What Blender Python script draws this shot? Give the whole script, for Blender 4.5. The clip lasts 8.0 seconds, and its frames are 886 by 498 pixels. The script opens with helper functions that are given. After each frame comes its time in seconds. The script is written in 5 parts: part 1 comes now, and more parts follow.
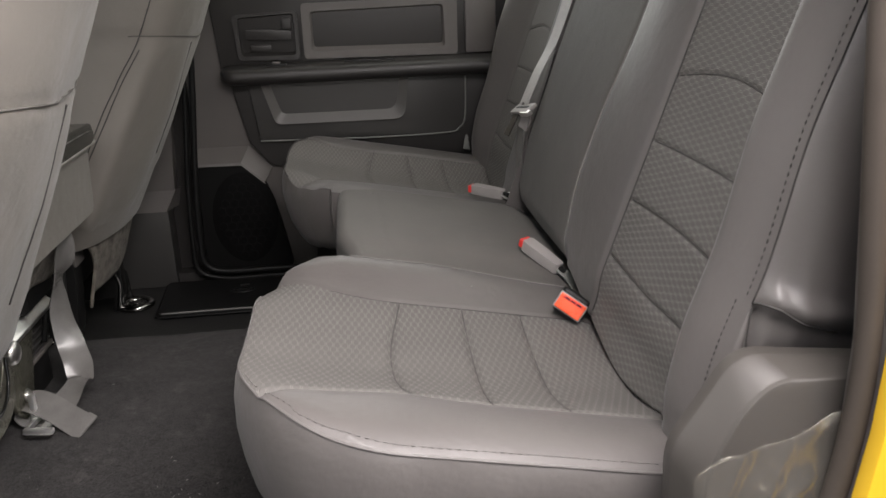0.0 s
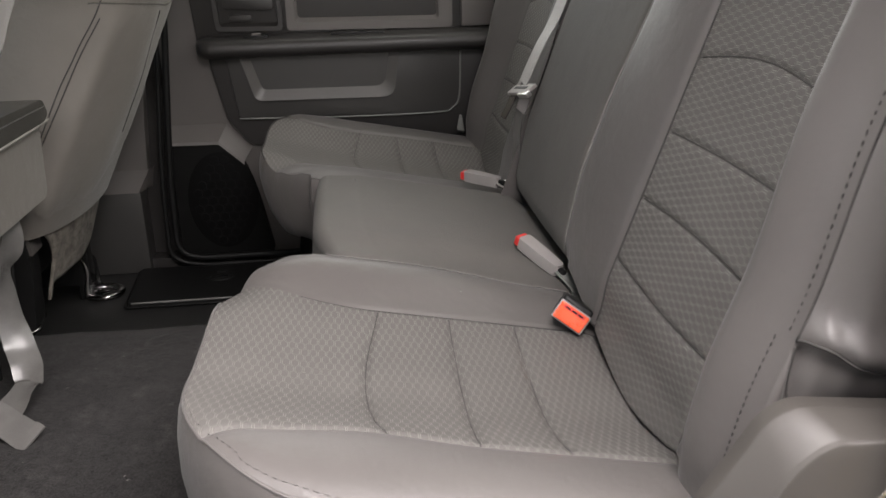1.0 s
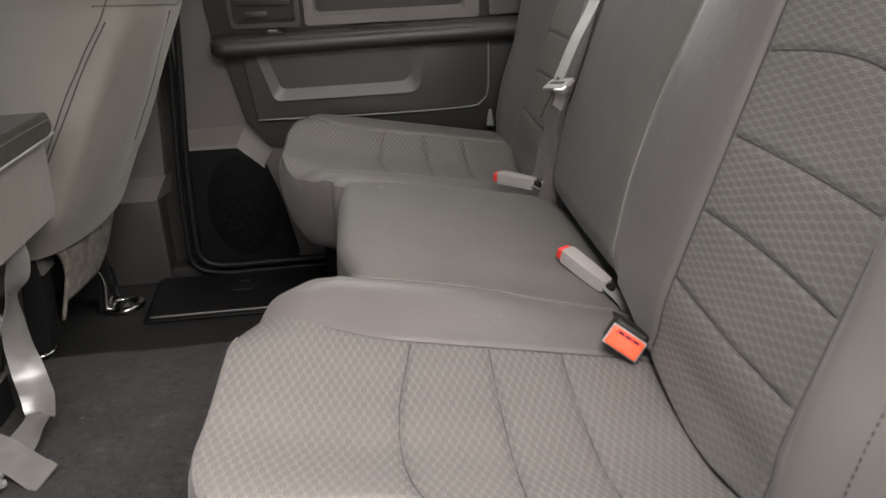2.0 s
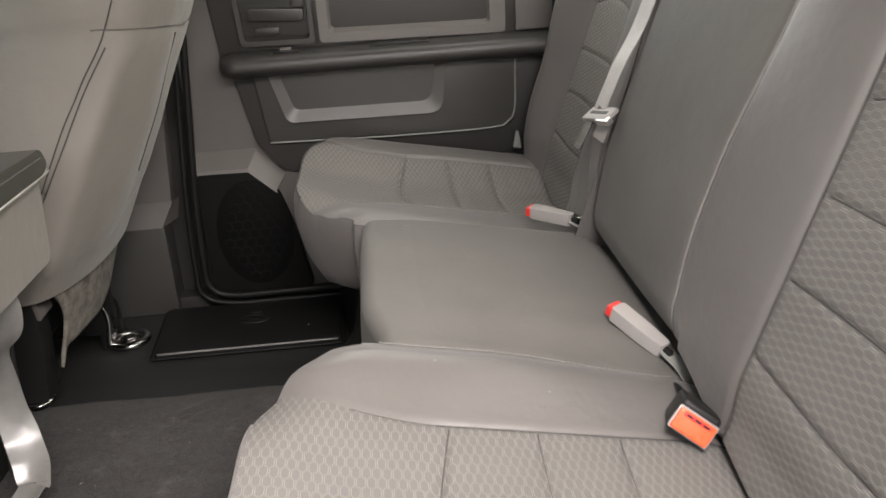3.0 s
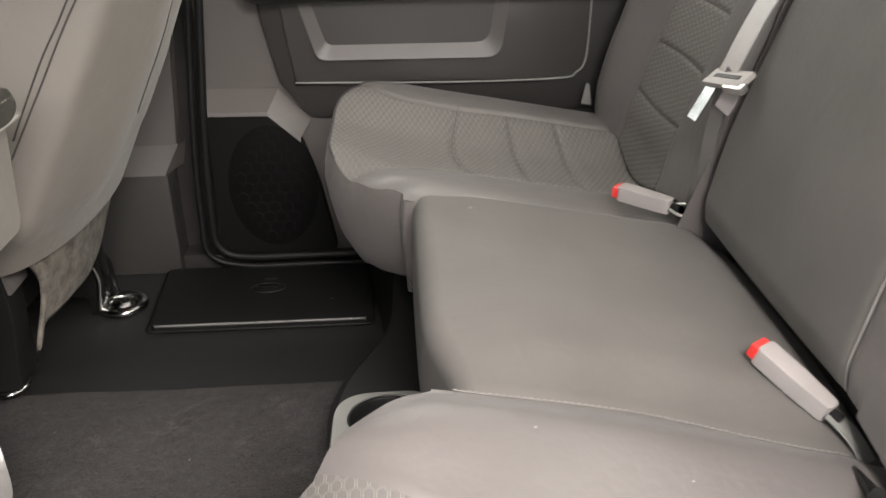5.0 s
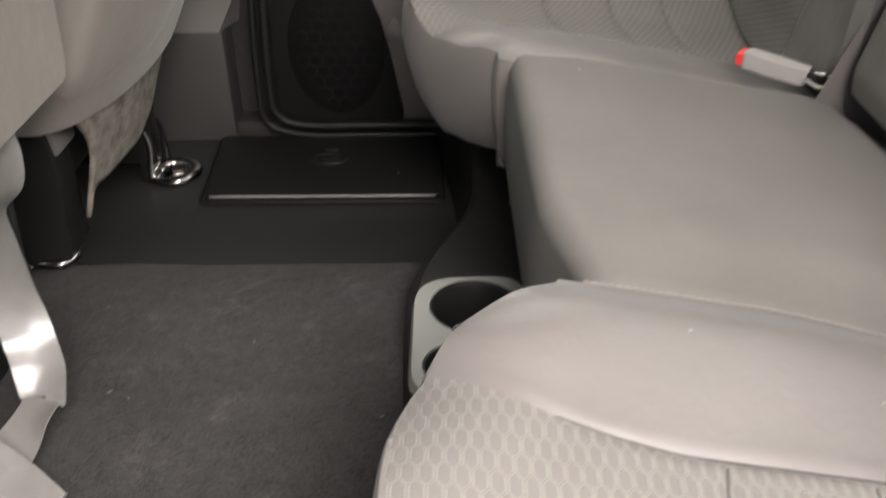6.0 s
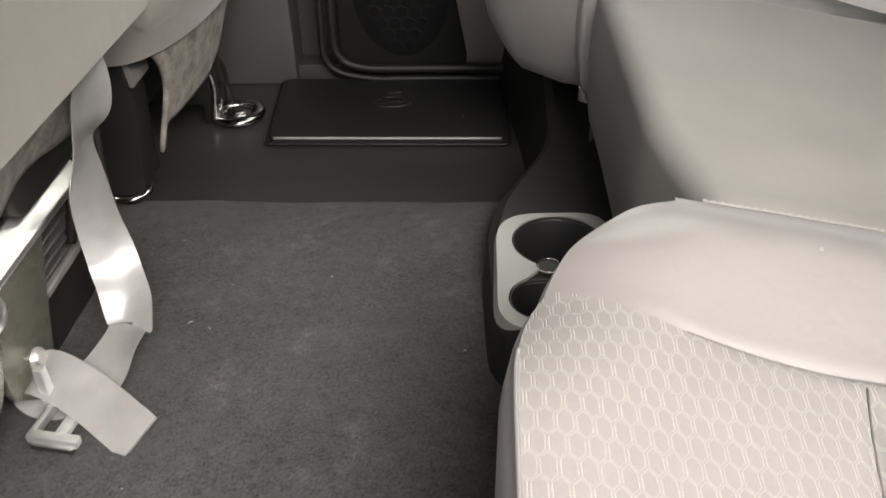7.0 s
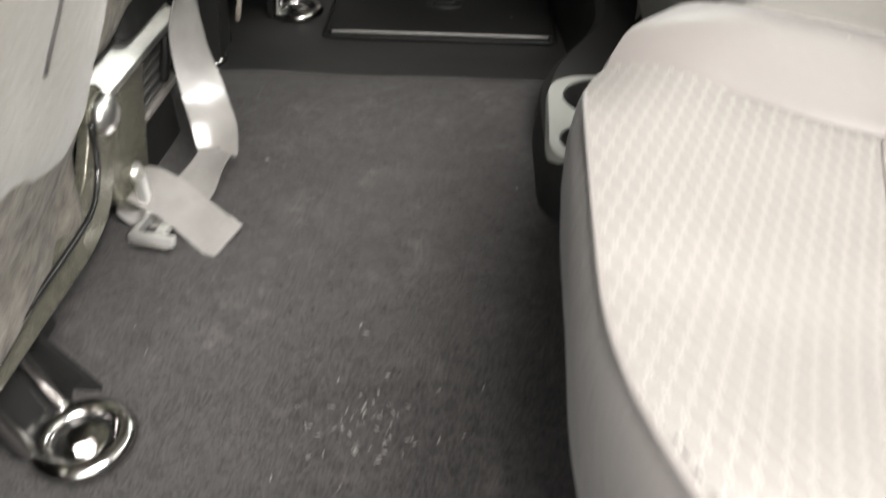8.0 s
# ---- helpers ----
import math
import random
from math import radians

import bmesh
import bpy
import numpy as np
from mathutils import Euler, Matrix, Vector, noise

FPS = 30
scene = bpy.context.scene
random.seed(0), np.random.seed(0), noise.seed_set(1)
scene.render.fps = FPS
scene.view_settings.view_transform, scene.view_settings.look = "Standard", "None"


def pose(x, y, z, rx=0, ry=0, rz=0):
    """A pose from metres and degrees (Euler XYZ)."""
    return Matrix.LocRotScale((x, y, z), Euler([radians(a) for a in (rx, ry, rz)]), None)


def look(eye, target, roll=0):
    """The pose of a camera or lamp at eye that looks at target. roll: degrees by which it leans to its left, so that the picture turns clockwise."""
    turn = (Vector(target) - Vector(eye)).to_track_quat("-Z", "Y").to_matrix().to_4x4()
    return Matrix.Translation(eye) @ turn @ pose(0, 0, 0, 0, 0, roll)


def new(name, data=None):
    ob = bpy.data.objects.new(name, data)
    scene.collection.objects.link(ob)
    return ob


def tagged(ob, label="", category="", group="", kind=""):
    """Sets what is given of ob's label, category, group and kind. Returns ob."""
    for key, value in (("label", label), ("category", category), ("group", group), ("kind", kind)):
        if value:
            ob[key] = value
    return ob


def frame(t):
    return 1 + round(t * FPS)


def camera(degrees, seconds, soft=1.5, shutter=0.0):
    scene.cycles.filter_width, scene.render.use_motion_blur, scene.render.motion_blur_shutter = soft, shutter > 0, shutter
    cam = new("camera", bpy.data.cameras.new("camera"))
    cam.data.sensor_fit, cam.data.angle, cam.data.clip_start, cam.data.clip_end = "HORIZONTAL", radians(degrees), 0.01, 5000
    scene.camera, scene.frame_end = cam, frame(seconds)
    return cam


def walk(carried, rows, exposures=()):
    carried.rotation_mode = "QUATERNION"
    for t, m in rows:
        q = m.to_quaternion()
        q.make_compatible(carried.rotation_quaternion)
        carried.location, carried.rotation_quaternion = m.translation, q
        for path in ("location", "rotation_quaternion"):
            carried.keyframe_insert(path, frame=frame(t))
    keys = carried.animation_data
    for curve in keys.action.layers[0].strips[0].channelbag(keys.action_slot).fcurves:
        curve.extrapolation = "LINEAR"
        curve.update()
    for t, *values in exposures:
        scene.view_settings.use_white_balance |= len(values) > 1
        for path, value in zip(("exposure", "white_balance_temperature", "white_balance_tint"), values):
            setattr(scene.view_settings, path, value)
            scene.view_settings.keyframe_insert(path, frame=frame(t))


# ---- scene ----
cam = camera(54.3, 8.0, shutter=0.5)
PATH = [
    (0, (-0.035, -0.746, 0.75), (0.147, 1.147, 0.129), -2.4),
    (0.5, (-0.02, -0.677, 0.749), (0.152, 1.21, 0.11), -2.2),
    (1, (-0.004, -0.592, 0.738), (0.182, 1.28, 0.059), -1.6),
    (2.5, (-0.003, -0.404, 0.758), (0.097, 1.462, 0.046), -4.4),
    (3, (-0.024, -0.317, 0.775), (0.078, 1.547, 0.056), -4.0),
    (3.5, (-0.039, -0.23, 0.772), (0.075, 1.612, 0.002), -2.6),
    (4, (-0.058, -0.158, 0.764), (0.063, 1.663, -0.055), -2.0),
    (5.5, (-0.12, 0.051, 0.71), (-0.066, 1.816, -0.227), -0.4),
    (6, (-0.156, 0.101, 0.668), (-0.166, 1.774, -0.429), -0.6),
    (6.5, (-0.19, 0.112, 0.648), (-0.254, 1.722, -0.536), -0.6),
    (7, (-0.212, 0.096, 0.632), (-0.298, 1.718, -0.534), -1.4),
    (7.5, (-0.213, 0.028, 0.629), (-0.332, 1.645, -0.541), -1.5),
    (8, (-0.24, -0.067, 0.571), (-0.378, 1.51, -0.651), -0.3),
]
walk(cam, [(t, look(eye, target, roll)) for t, eye, target, roll in PATH],
     exposures=[(0.0, -0.30, 6330, 10), (0.5, -0.01, 6340, 10), (1.0, -0.16, 6320, 10), (2.5, 0.43, 6470, 9), (3.5, 0.78, 6500, 10), (4.0, 0.85, 6500, 10), (5.5, 0.89, 6500, 10),
                (6.0, 0.94, 6500, 9), (6.5, 1.00, 6480, 9), (7.0, 1.30, 6400, 7), (7.5, 1.43, 6360, 6), (8.0, 1.35, 6350, 5)])

# ---- light: open sky, daylight through the open rear door and the windows, an added low fill ----
world = bpy.data.worlds.new("sky")
scene.world = world
world.use_nodes = True
wn = world.node_tree
sky = wn.nodes.new("ShaderNodeTexSky")
sky.sky_type, sky.sun_disc = "NISHITA", False
sky.sun_elevation, sky.sun_rotation = radians(35), radians(163)
wn.links.new(sky.outputs[0], wn.nodes["Background"].inputs[0])
wn.nodes["Background"].inputs[1].default_value = 0.05

sun = new("sun", bpy.data.lights.new("sun", "SUN"))
sun.data.energy, sun.data.angle, sun.data.color = 0.5, radians(25), (1.0, 0.93, 0.85)
sun.matrix_world = look((1.2, -4.0, 2.9), (0, 0, 0))


def window_light(name, eye, target, sx, sy, watts, colour):
    lamp = bpy.data.lights.new(name, "AREA")
    lamp.shape, lamp.size, lamp.size_y, lamp.energy, lamp.color = "RECTANGLE", sx, sy, watts, colour
    ob = new(name, lamp)
    ob.matrix_world = look(eye, target)
    return ob


window_light("door_opening_light", (0.40, -0.56, 1.60), (-0.22, 0.52, 0.12), 1.3, 0.7, 100, (1.0, 0.915, 0.885))
# unseen fill lamp added outside the door to brighten low and far faces
window_light("yard_light", (0.40, -1.90, 0.80), (-0.50, 0.9, 0.15), 1.7, 0.9, 13, (1.0, 0.93, 0.88))
window_light("windshield_light", (-1.70, 0.8, 0.95), (0.2, 0.8, 0.3), 1.3, 0.4, 3.5, (0.96, 1.0, 0.93))
window_light("rear_window_light", (0.62, 0.83, 1.05), (-0.6, 0.85, 0.1), 1.3, 0.26, 6.5, (1.0, 0.97, 0.87))
window_light("far_window_light", (-0.05, 1.80, 0.95), (-0.40, 0.6, 0.0), 0.85, 0.40, 3.6, (1.0, 0.97, 0.87))
window_light("front_door_window_light", (-0.90, -0.12, 0.98), (0.40, 0.20, 0.60), 0.7, 0.4, 9, (1.0, 0.95, 0.90))

# ---- materials ----
def nodes_of(name):
    m = bpy.data.materials.new(name)
    m.use_nodes = True
    t = m.node_tree
    return m, t, t.nodes["Principled BSDF"]


def noise_node(t, coord, scale, detail=4.0, rough=0.6):
    n = t.nodes.new("ShaderNodeTexNoise")
    n.inputs["Scale"].default_value, n.inputs["Detail"].default_value = scale, detail
    n.inputs["Roughness"].default_value = rough
    t.links.new(coord, n.inputs["Vector"])
    return n.outputs["Fac"]


def ramp(t, fac, lo, hi, a=0.3, b=0.7):
    r = t.nodes.new("ShaderNodeValToRGB")
    r.color_ramp.elements[0].position, r.color_ramp.elements[1].position = a, b
    r.color_ramp.elements[0].color, r.color_ramp.elements[1].color = (*lo, 1), (*hi, 1)
    t.links.new(fac, r.inputs["Fac"])
    return r.outputs["Color"]


def op(t, kind, a, b=None, c=None):
    n = t.nodes.new("ShaderNodeMath")
    n.operation = kind
    for i, v in enumerate((a, b, c)):
        if v is None:
            continue
        if isinstance(v, (int, float)):
            n.inputs[i].default_value = v
        else:
            t.links.new(v, n.inputs[i])
    return n.outputs[0]


def bump(t, bsdf, height, strength, distance, below=None):
    n = t.nodes.new("ShaderNodeBump")
    n.inputs["Strength"].default_value, n.inputs["Distance"].default_value = strength, distance
    t.links.new(height, n.inputs["Height"])
    if below is not None:
        t.links.new(below, n.inputs["Normal"])
    t.links.new(n.outputs[0], bsdf.inputs["Normal"])
    return n.outputs[0]


def tint(c, k):
    return tuple(min(1.0, v * k) for v in c)


def surface(name, colour, rough, fine=900.0, coarse=9.0, vary=0.14, relief=0.25, depth=0.0006, metal=0.0, sheen=0.0, gloss_vary=0.08, spec=0.5, crumple=0.0):
    """A plain surface with grain, faint blotches and relief."""
    m, t, b = nodes_of(name)
    co = t.nodes.new("ShaderNodeTexCoord").outputs["Object"]
    big = noise_node(t, co, coarse, 5)
    small = noise_node(t, co, fine, 3, 0.7)
    mixed = op(t, "ADD", op(t, "MULTIPLY", big, 0.6), op(t, "MULTIPLY", small, 0.4))
    t.links.new(ramp(t, mixed, tint(colour, 1 - vary), tint(colour, 1 + vary)), b.inputs["Base Color"])
    t.links.new(op(t, "ADD", rough - gloss_vary, op(t, "MULTIPLY", mixed, 2 * gloss_vary)), b.inputs["Roughness"])
    b.inputs["Metallic"].default_value = metal
    b.inputs["Specular IOR Level"].default_value = spec
    if sheen:
        b.inputs["Sheen Weight"].default_value, b.inputs["Sheen Roughness"].default_value = sheen, 0.4
    soft = None
    if crumple:
        # broad, shallow unevenness of a stretched cover
        soft = bump(t, b, op(t, "ADD", noise_node(t, co, 16, 3), op(t, "MULTIPLY", noise_node(t, co, 55, 3), 0.25)), crumple, 0.006)
    bump(t, b, small, relief, depth, soft)
    return m


def honeycomb(name, base, line, across, along, rough=0.75):
    """Knitted cloth: stretched hexagons outlined by a doubled pale thread, laid out by the cloth's own metres (UV)."""
    m, t, b = nodes_of(name)
    uv = t.nodes.new("ShaderNodeTexCoord").outputs["UV"]
    sep = t.nodes.new("ShaderNodeSeparateXYZ")
    t.links.new(uv, sep.inputs[0])
    a = op(t, "DIVIDE", sep.outputs[0], across)
    c = op(t, "DIVIDE", sep.outputs[1], along)

    def cell(sa, sc):
        # distance to the hexagon's rim in a lattice with cells 1 wide and sqrt(3) high
        px = op(t, "SUBTRACT", op(t, "FRACT", op(t, "ADD", a, sa)), 0.5)
        py = op(t, "MULTIPLY", op(t, "SUBTRACT", op(t, "FRACT", op(t, "ADD", c, sc)), 0.5), 1.732)
        ax, ay = op(t, "ABSOLUTE", px), op(t, "ABSOLUTE", py)
        slant = op(t, "ADD", ax, op(t, "MULTIPLY", op(t, "SUBTRACT", ay, 0.27), 1.53))
        return op(t, "MAXIMUM", ax, slant), op(t, "MULTIPLY", op(t, "SUBTRACT", ax, slant), 6.0)

    (ra_, va_), (rb_, vb_) = cell(0.0, 0.0), cell(0.5, 0.5)
    rim = op(t, "MINIMUM", ra_, rb_)
    pick = op(t, "LESS_THAN", ra_, rb_)
    upright = op(t, "ADD", op(t, "MULTIPLY", pick, va_), op(t, "MULTIPLY", op(t, "SUBTRACT", 1.0, pick), vb_))
    upright = op(t, "MINIMUM", op(t, "MAXIMUM", op(t, "ADD", upright, 0.6), 0.55), 1.0)
    # one thread inside each rim, so that neighbours lie side by side as a pair
    def thread(at, w):
        d = op(t, "DIVIDE", op(t, "ABSOLUTE", op(t, "SUBTRACT", rim, at)), w)
        return op(t, "MAXIMUM", op(t, "SUBTRACT", 1.0, d), 0.0)

    lines = op(t, "MULTIPLY", thread(0.40, 0.062), upright)
    cell_fill = op(t, "LESS_THAN", rim, 0.33)
    co = t.nodes.new("ShaderNodeTexCoord").outputs["Object"]
    knit = noise_node(t, co, 700.0, 2, 0.7)
    soil = noise_node(t, co, 8.0, 4)
    pull = noise_node(t, co, 120.0, 2, 0.6)
    lines2 = op(t, "MULTIPLY", lines, op(t, "ADD", 0.0, op(t, "ADD", op(t, "MULTIPLY", pull, 0.9), op(t, "MULTIPLY", knit, 0.8))))
    ground = ramp(t, op(t, "ADD", op(t, "MULTIPLY", knit, 0.5), op(t, "MULTIPLY", soil, 0.5)), tint(base, 0.85), tint(base, 1.15))
    mix = t.nodes.new("ShaderNodeMix")
    mix.data_type = "RGBA"
    t.links.new(lines2, mix.inputs["Factor"])
    dim = t.nodes.new("ShaderNodeMix")
    dim.data_type, dim.blend_type = "RGBA", "MULTIPLY"
    t.links.new(op(t, "MULTIPLY", cell_fill, 1.0), dim.inputs["Factor"])
    t.links.new(ground, dim.inputs["A"])
    dim.inputs["B"].default_value = (0.9, 0.9, 0.9, 1)
    t.links.new(dim.outputs["Result"], mix.inputs["A"])
    mix.inputs["B"].default_value = (*line, 1)
    t.links.new(mix.outputs["Result"], b.inputs["Base Color"])
    # the pale yarn is smoother than the ground
    t.links.new(op(t, "SUBTRACT", rough, op(t, "MULTIPLY", lines, 0.36)), b.inputs["Roughness"])
    b.inputs["Specular IOR Level"].default_value = 0.5
    h = op(t, "ADD", lines, op(t, "MULTIPLY", knit, 0.35))
    bump(t, b, h, 0.5, 0.0012)
    return m


def woven(name, colour, rough=0.30):
    """Seat-belt webbing: fine ribs along the strap, by its UV."""
    m, t, b = nodes_of(name)
    uv = t.nodes.new("ShaderNodeTexCoord").outputs["UV"]
    w = t.nodes.new("ShaderNodeTexWave")
    w.wave_type, w.bands_direction = "BANDS", "X"
    w.inputs["Scale"].default_value, w.inputs["Distortion"].default_value = 240.0, 0.4
    t.links.new(uv, w.inputs["Vector"])
    dirt = noise_node(t, t.nodes.new("ShaderNodeTexCoord").outputs["Object"], 40, 4)
    t.links.new(ramp(t, op(t, "ADD", op(t, "MULTIPLY", w.outputs["Fac"], 0.4), op(t, "MULTIPLY", dirt, 0.6)), tint(colour, 0.8), tint(colour, 1.15)), b.inputs["Base Color"])
    b.inputs["Roughness"].default_value = rough
    b.inputs["Specular IOR Level"].default_value = 0.95
    bump(t, b, w.outputs["Fac"], 0.2, 0.0004)
    return m


def carpet_material(name, colour):
    m, t, b = nodes_of(name)
    co = t.nodes.new("ShaderNodeTexCoord").outputs["Object"]
    fibre = noise_node(t, co, 330.0, 5, 0.8)
    tuft = noise_node(t, co, 75.0, 4, 0.75)
    wear = noise_node(t, co, 9.0, 7, 0.7)
    mixed = op(t, "ADD", op(t, "MULTIPLY", fibre, 0.62), op(t, "ADD", op(t, "MULTIPLY", tuft, 0.20), op(t, "MULTIPLY", wear, 0.18)))
    scuff = ramp(t, noise_node(t, co, 13.0, 6, 0.7), (1, 1, 1), (1.7, 1.68, 1.66), 0.56, 0.70)
    dye = t.nodes.new("ShaderNodeMix")
    dye.data_type, dye.blend_type = "RGBA", "MULTIPLY"
    dye.inputs["Factor"].default_value = 1.0
    t.links.new(ramp(t, mixed, tint(colour, 0.25), tint(colour, 2.3), 0.38, 0.64), dye.inputs["A"])
    t.links.new(scuff, dye.inputs["B"])
    t.links.new(dye.outputs["Result"], b.inputs["Base Color"])
    b.inputs["Roughness"].default_value = 0.95
    b.inputs["Specular IOR Level"].default_value = 0.15
    b.inputs["Sheen Weight"].default_value, b.inputs["Sheen Roughness"].default_value = 0.05, 0.45
    bump(t, b, op(t, "ADD", fibre, tuft), 0.9, 0.003)
    return m


GREY = (0.105, 0.0963, 0.0919)
SEAT_VINYL = surface("seat_vinyl", GREY, 0.41, 1400, 7, 0.1, 0.3, 0.0004, sheen=0.10, spec=0.60, crumple=0.35)
SEAT_CLOTH = surface("seat_cloth", (0.106, 0.100, 0.0925), 0.6, 1200, 10, 0.14, 0.5, 0.0005, sheen=0.05, spec=0.25, crumple=0.25)
HONEYCOMB = honeycomb("honeycomb_knit", (0.124, 0.1165, 0.109), (0.214, 0.202, 0.189), 0.0099, 0.0287)
THREAD = surface("seam_thread", (0.175, 0.167, 0.158), 0.7, 2000, 60, 0.2, 0.5, 0.0003)
SEAM_TONE = surface("seam_tone", (0.09, 0.084, 0.075), 0.8, 2000, 60, 0.2, 0.5, 0.0003)
LINT = surface("lint_fibre", (0.16, 0.152, 0.147), 0.9, 2000, 60, 0.3, 0.3, 0.0002)
# dark stitching thread, also laid along creases to paint their shade
DARK_THREAD_CREASE = surface("dark_thread_crease_shade", (0.045, 0.042, 0.04), 0.8, 2000, 60, 0.2, 0.5, 0.0003)
FRONT_CLOTH = surface("front_seat_cloth", (0.172, 0.158, 0.140), 0.7, 1100, 6, 0.1, 0.45, 0.0005, sheen=0.2, spec=0.35, crumple=0.45)
SKIRT_FELT = surface("skirt_felt", (0.140, 0.126, 0.109), 0.95, 330, 40, 0.8, 0.9, 0.0015, sheen=0.05, spec=0.1)
TRIM_GREY = surface("grey_trim_plastic", (0.122, 0.112, 0.106), 0.48, 1500, 6, 0.08, 0.35, 0.0003)
HINGE_GREY = surface("grained_cover_plastic", (0.060, 0.0545, 0.049), 0.42, 1500, 6, 0.08, 0.6, 0.0004)
TRIM_LIT_LIP = surface("lit_lip_trim_plastic", (0.080, 0.075, 0.071), 0.40, 1500, 6, 0.08, 0.35, 0.0003)
TRIM_MID = surface("charcoal_trim_plastic", (0.042, 0.0405, 0.0388), 0.36, 1500, 6, 0.08, 0.35, 0.0003)
TRIM_DARK = surface("dark_trim_plastic", (0.030, 0.028, 0.027), 0.42, 1500, 6, 0.1, 0.35, 0.0003)
BLACK_VINYL = surface("black_floor_vinyl", (0.022, 0.0218, 0.0213), 0.5, 800, 9, 0.15, 0.4, 0.0005, spec=0.5)
RISER_BLACK = surface("riser_black_plastic", (0.012, 0.012, 0.0117), 0.6, 800, 9, 0.15, 0.4, 0.0005, spec=0.2)
BLACK_PLASTIC = surface("black_plastic", (0.011, 0.011, 0.011), 0.45, 1300, 10, 0.1, 0.3, 0.0003, spec=0.24)
GRILLE_BLACK = surface("grille_black", (0.006, 0.006, 0.006), 0.8, 900, 12, 0.15, 0.3, 0.0003, spec=0.06)
SPEAKER_BLACK = surface("speaker_black", (0.008, 0.008, 0.0079), 0.7, 900, 12, 0.15, 0.3, 0.0003, spec=0.08)
RUBBER = surface("door_seal_rubber", (0.009, 0.009, 0.009), 0.5, 900, 12, 0.15, 0.3, 0.0003, spec=0.25)
JAMB_RUBBER = surface("lit_seal_rubber", (0.058, 0.048, 0.040), 0.6, 900, 12, 0.15, 0.3, 0.0003, spec=0.3)
GLOSS_BLACK = surface("gloss_black_steel", (0.01, 0.01, 0.01), 0.12, 400, 30, 0.1, 0.15, 0.0004, gloss_vary=0.04)
BLACK_CHROME = surface("black_chrome_steel", (0.40, 0.39, 0.38), 0.15, 400, 30, 0.1, 0.15, 0.0004, metal=1.0, gloss_vary=0.05)
STEEL = surface("bare_steel", (0.80, 0.79, 0.77), 0.33, 900, 25, 0.15, 0.2, 0.0003, metal=1.0)
CHROME = surface("satin_chrome", (0.93, 0.93, 0.92), 0.45, 900, 25, 0.05, 0.1, 0.0002, metal=1.0)
OLIVE_STEEL = surface("coated_seat_steel", (0.15, 0.145, 0.115), 0.27, 900, 14, 0.2, 0.2, 0.0003, metal=0.6)
BUCKLE_GREY = surface("buckle_grey_plastic", (0.30, 0.28, 0.27), 0.5, 1200, 30, 0.08, 0.3, 0.0003)
BUCKLE_RED = surface("release_red_plastic", (0.65, 0.035, 0.03), 0.4, 1200, 30, 0.08, 0.2, 0.0002)
BUCKLE_ORANGE = surface("release_orange_plastic", (0.85, 0.108, 0.038), 0.28, 1200, 30, 0.08, 0.2, 0.0002)
WEBBING = woven("grey_webbing", (0.155, 0.149, 0.144), 0.27)
WEBBING_LIGHT = woven("pale_webbing", (0.36, 0.345, 0.33))
WEBBING_SHADED = woven("shaded_webbing", (0.13, 0.125, 0.12))
PAD_VINYL = surface("pad_vinyl", (0.062, 0.060, 0.053), 0.26, 1400, 7, 0.1, 0.3, 0.0004)
PIPING = surface("highlit_piping", (0.34, 0.33, 0.30), 0.22, 900, 40, 0.1, 0.2, 0.0002)
LID_EDGE = surface("lid_edge_highlight", (0.16, 0.16, 0.155), 0.35, 900, 40, 0.2, 0.3, 0.0003)
CUP_GREY = surface("cup_plate_grey", (0.2, 0.203, 0.19), 0.5, 1300, 14, 0.06, 0.25, 0.0003)
CARPET = carpet_material("floor_carpet", (0.0252, 0.0236, 0.0233))
BODY_YELLOW = surface("yellow_body_paint", (0.80, 0.50, 0.03), 0.25, 1500, 5, 0.03, 0.05, 0.0001)
HEADLINER = surface("headliner_cloth", (0.40, 0.39, 0.37), 0.9, 900, 8, 0.06, 0.4, 0.0005)
TARMAC = surface("tarmac", (0.055, 0.054, 0.052), 0.9, 220, 3, 0.3, 0.6, 0.004)


# ---- mesh helpers ----
def mesh_from(verts, faces, uvs=None, smooth=True):
    me = bpy.data.meshes.new("m")
    me.from_pydata([tuple(map(float, v)) for v in verts], [], faces)
    if uvs is not None:
        layer = me.uv_layers.new(name="UVMap")
        idx = np.empty(len(me.loops), dtype=np.int32)
        me.loops.foreach_get("vertex_index", idx)
        layer.data.foreach_set("uv", np.asarray(uvs, dtype=np.float32)[idx].ravel())
    me.shade_smooth() if smooth else me.shade_flat()
    return me


def link(name, me, material, parent, label=""):
    me.name = name
    ob = new(name, me)
    if material is not None:
        me.materials.append(material)
    ob.parent = parent
    if label:
        ob["label"] = label
    return ob


def part(name, bm, material, parent, label="", smooth=True, sharp=38):
    me = bpy.data.meshes.new(name)
    bmesh.ops.recalc_face_normals(bm, faces=bm.faces)
    bm.to_mesh(me)
    bm.free()
    if smooth:
        me.shade_smooth()
        me.set_sharp_from_angle(angle=radians(sharp))
    return link(name, me, material, parent, label)


def thing(name, label, category, at=(0, 0, 0), group="", kind=""):
    ob = new(name)
    ob.empty_display_size = 0.05
    ob.matrix_world = Matrix.Translation(at)
    return tagged(ob, label, category, group, kind)


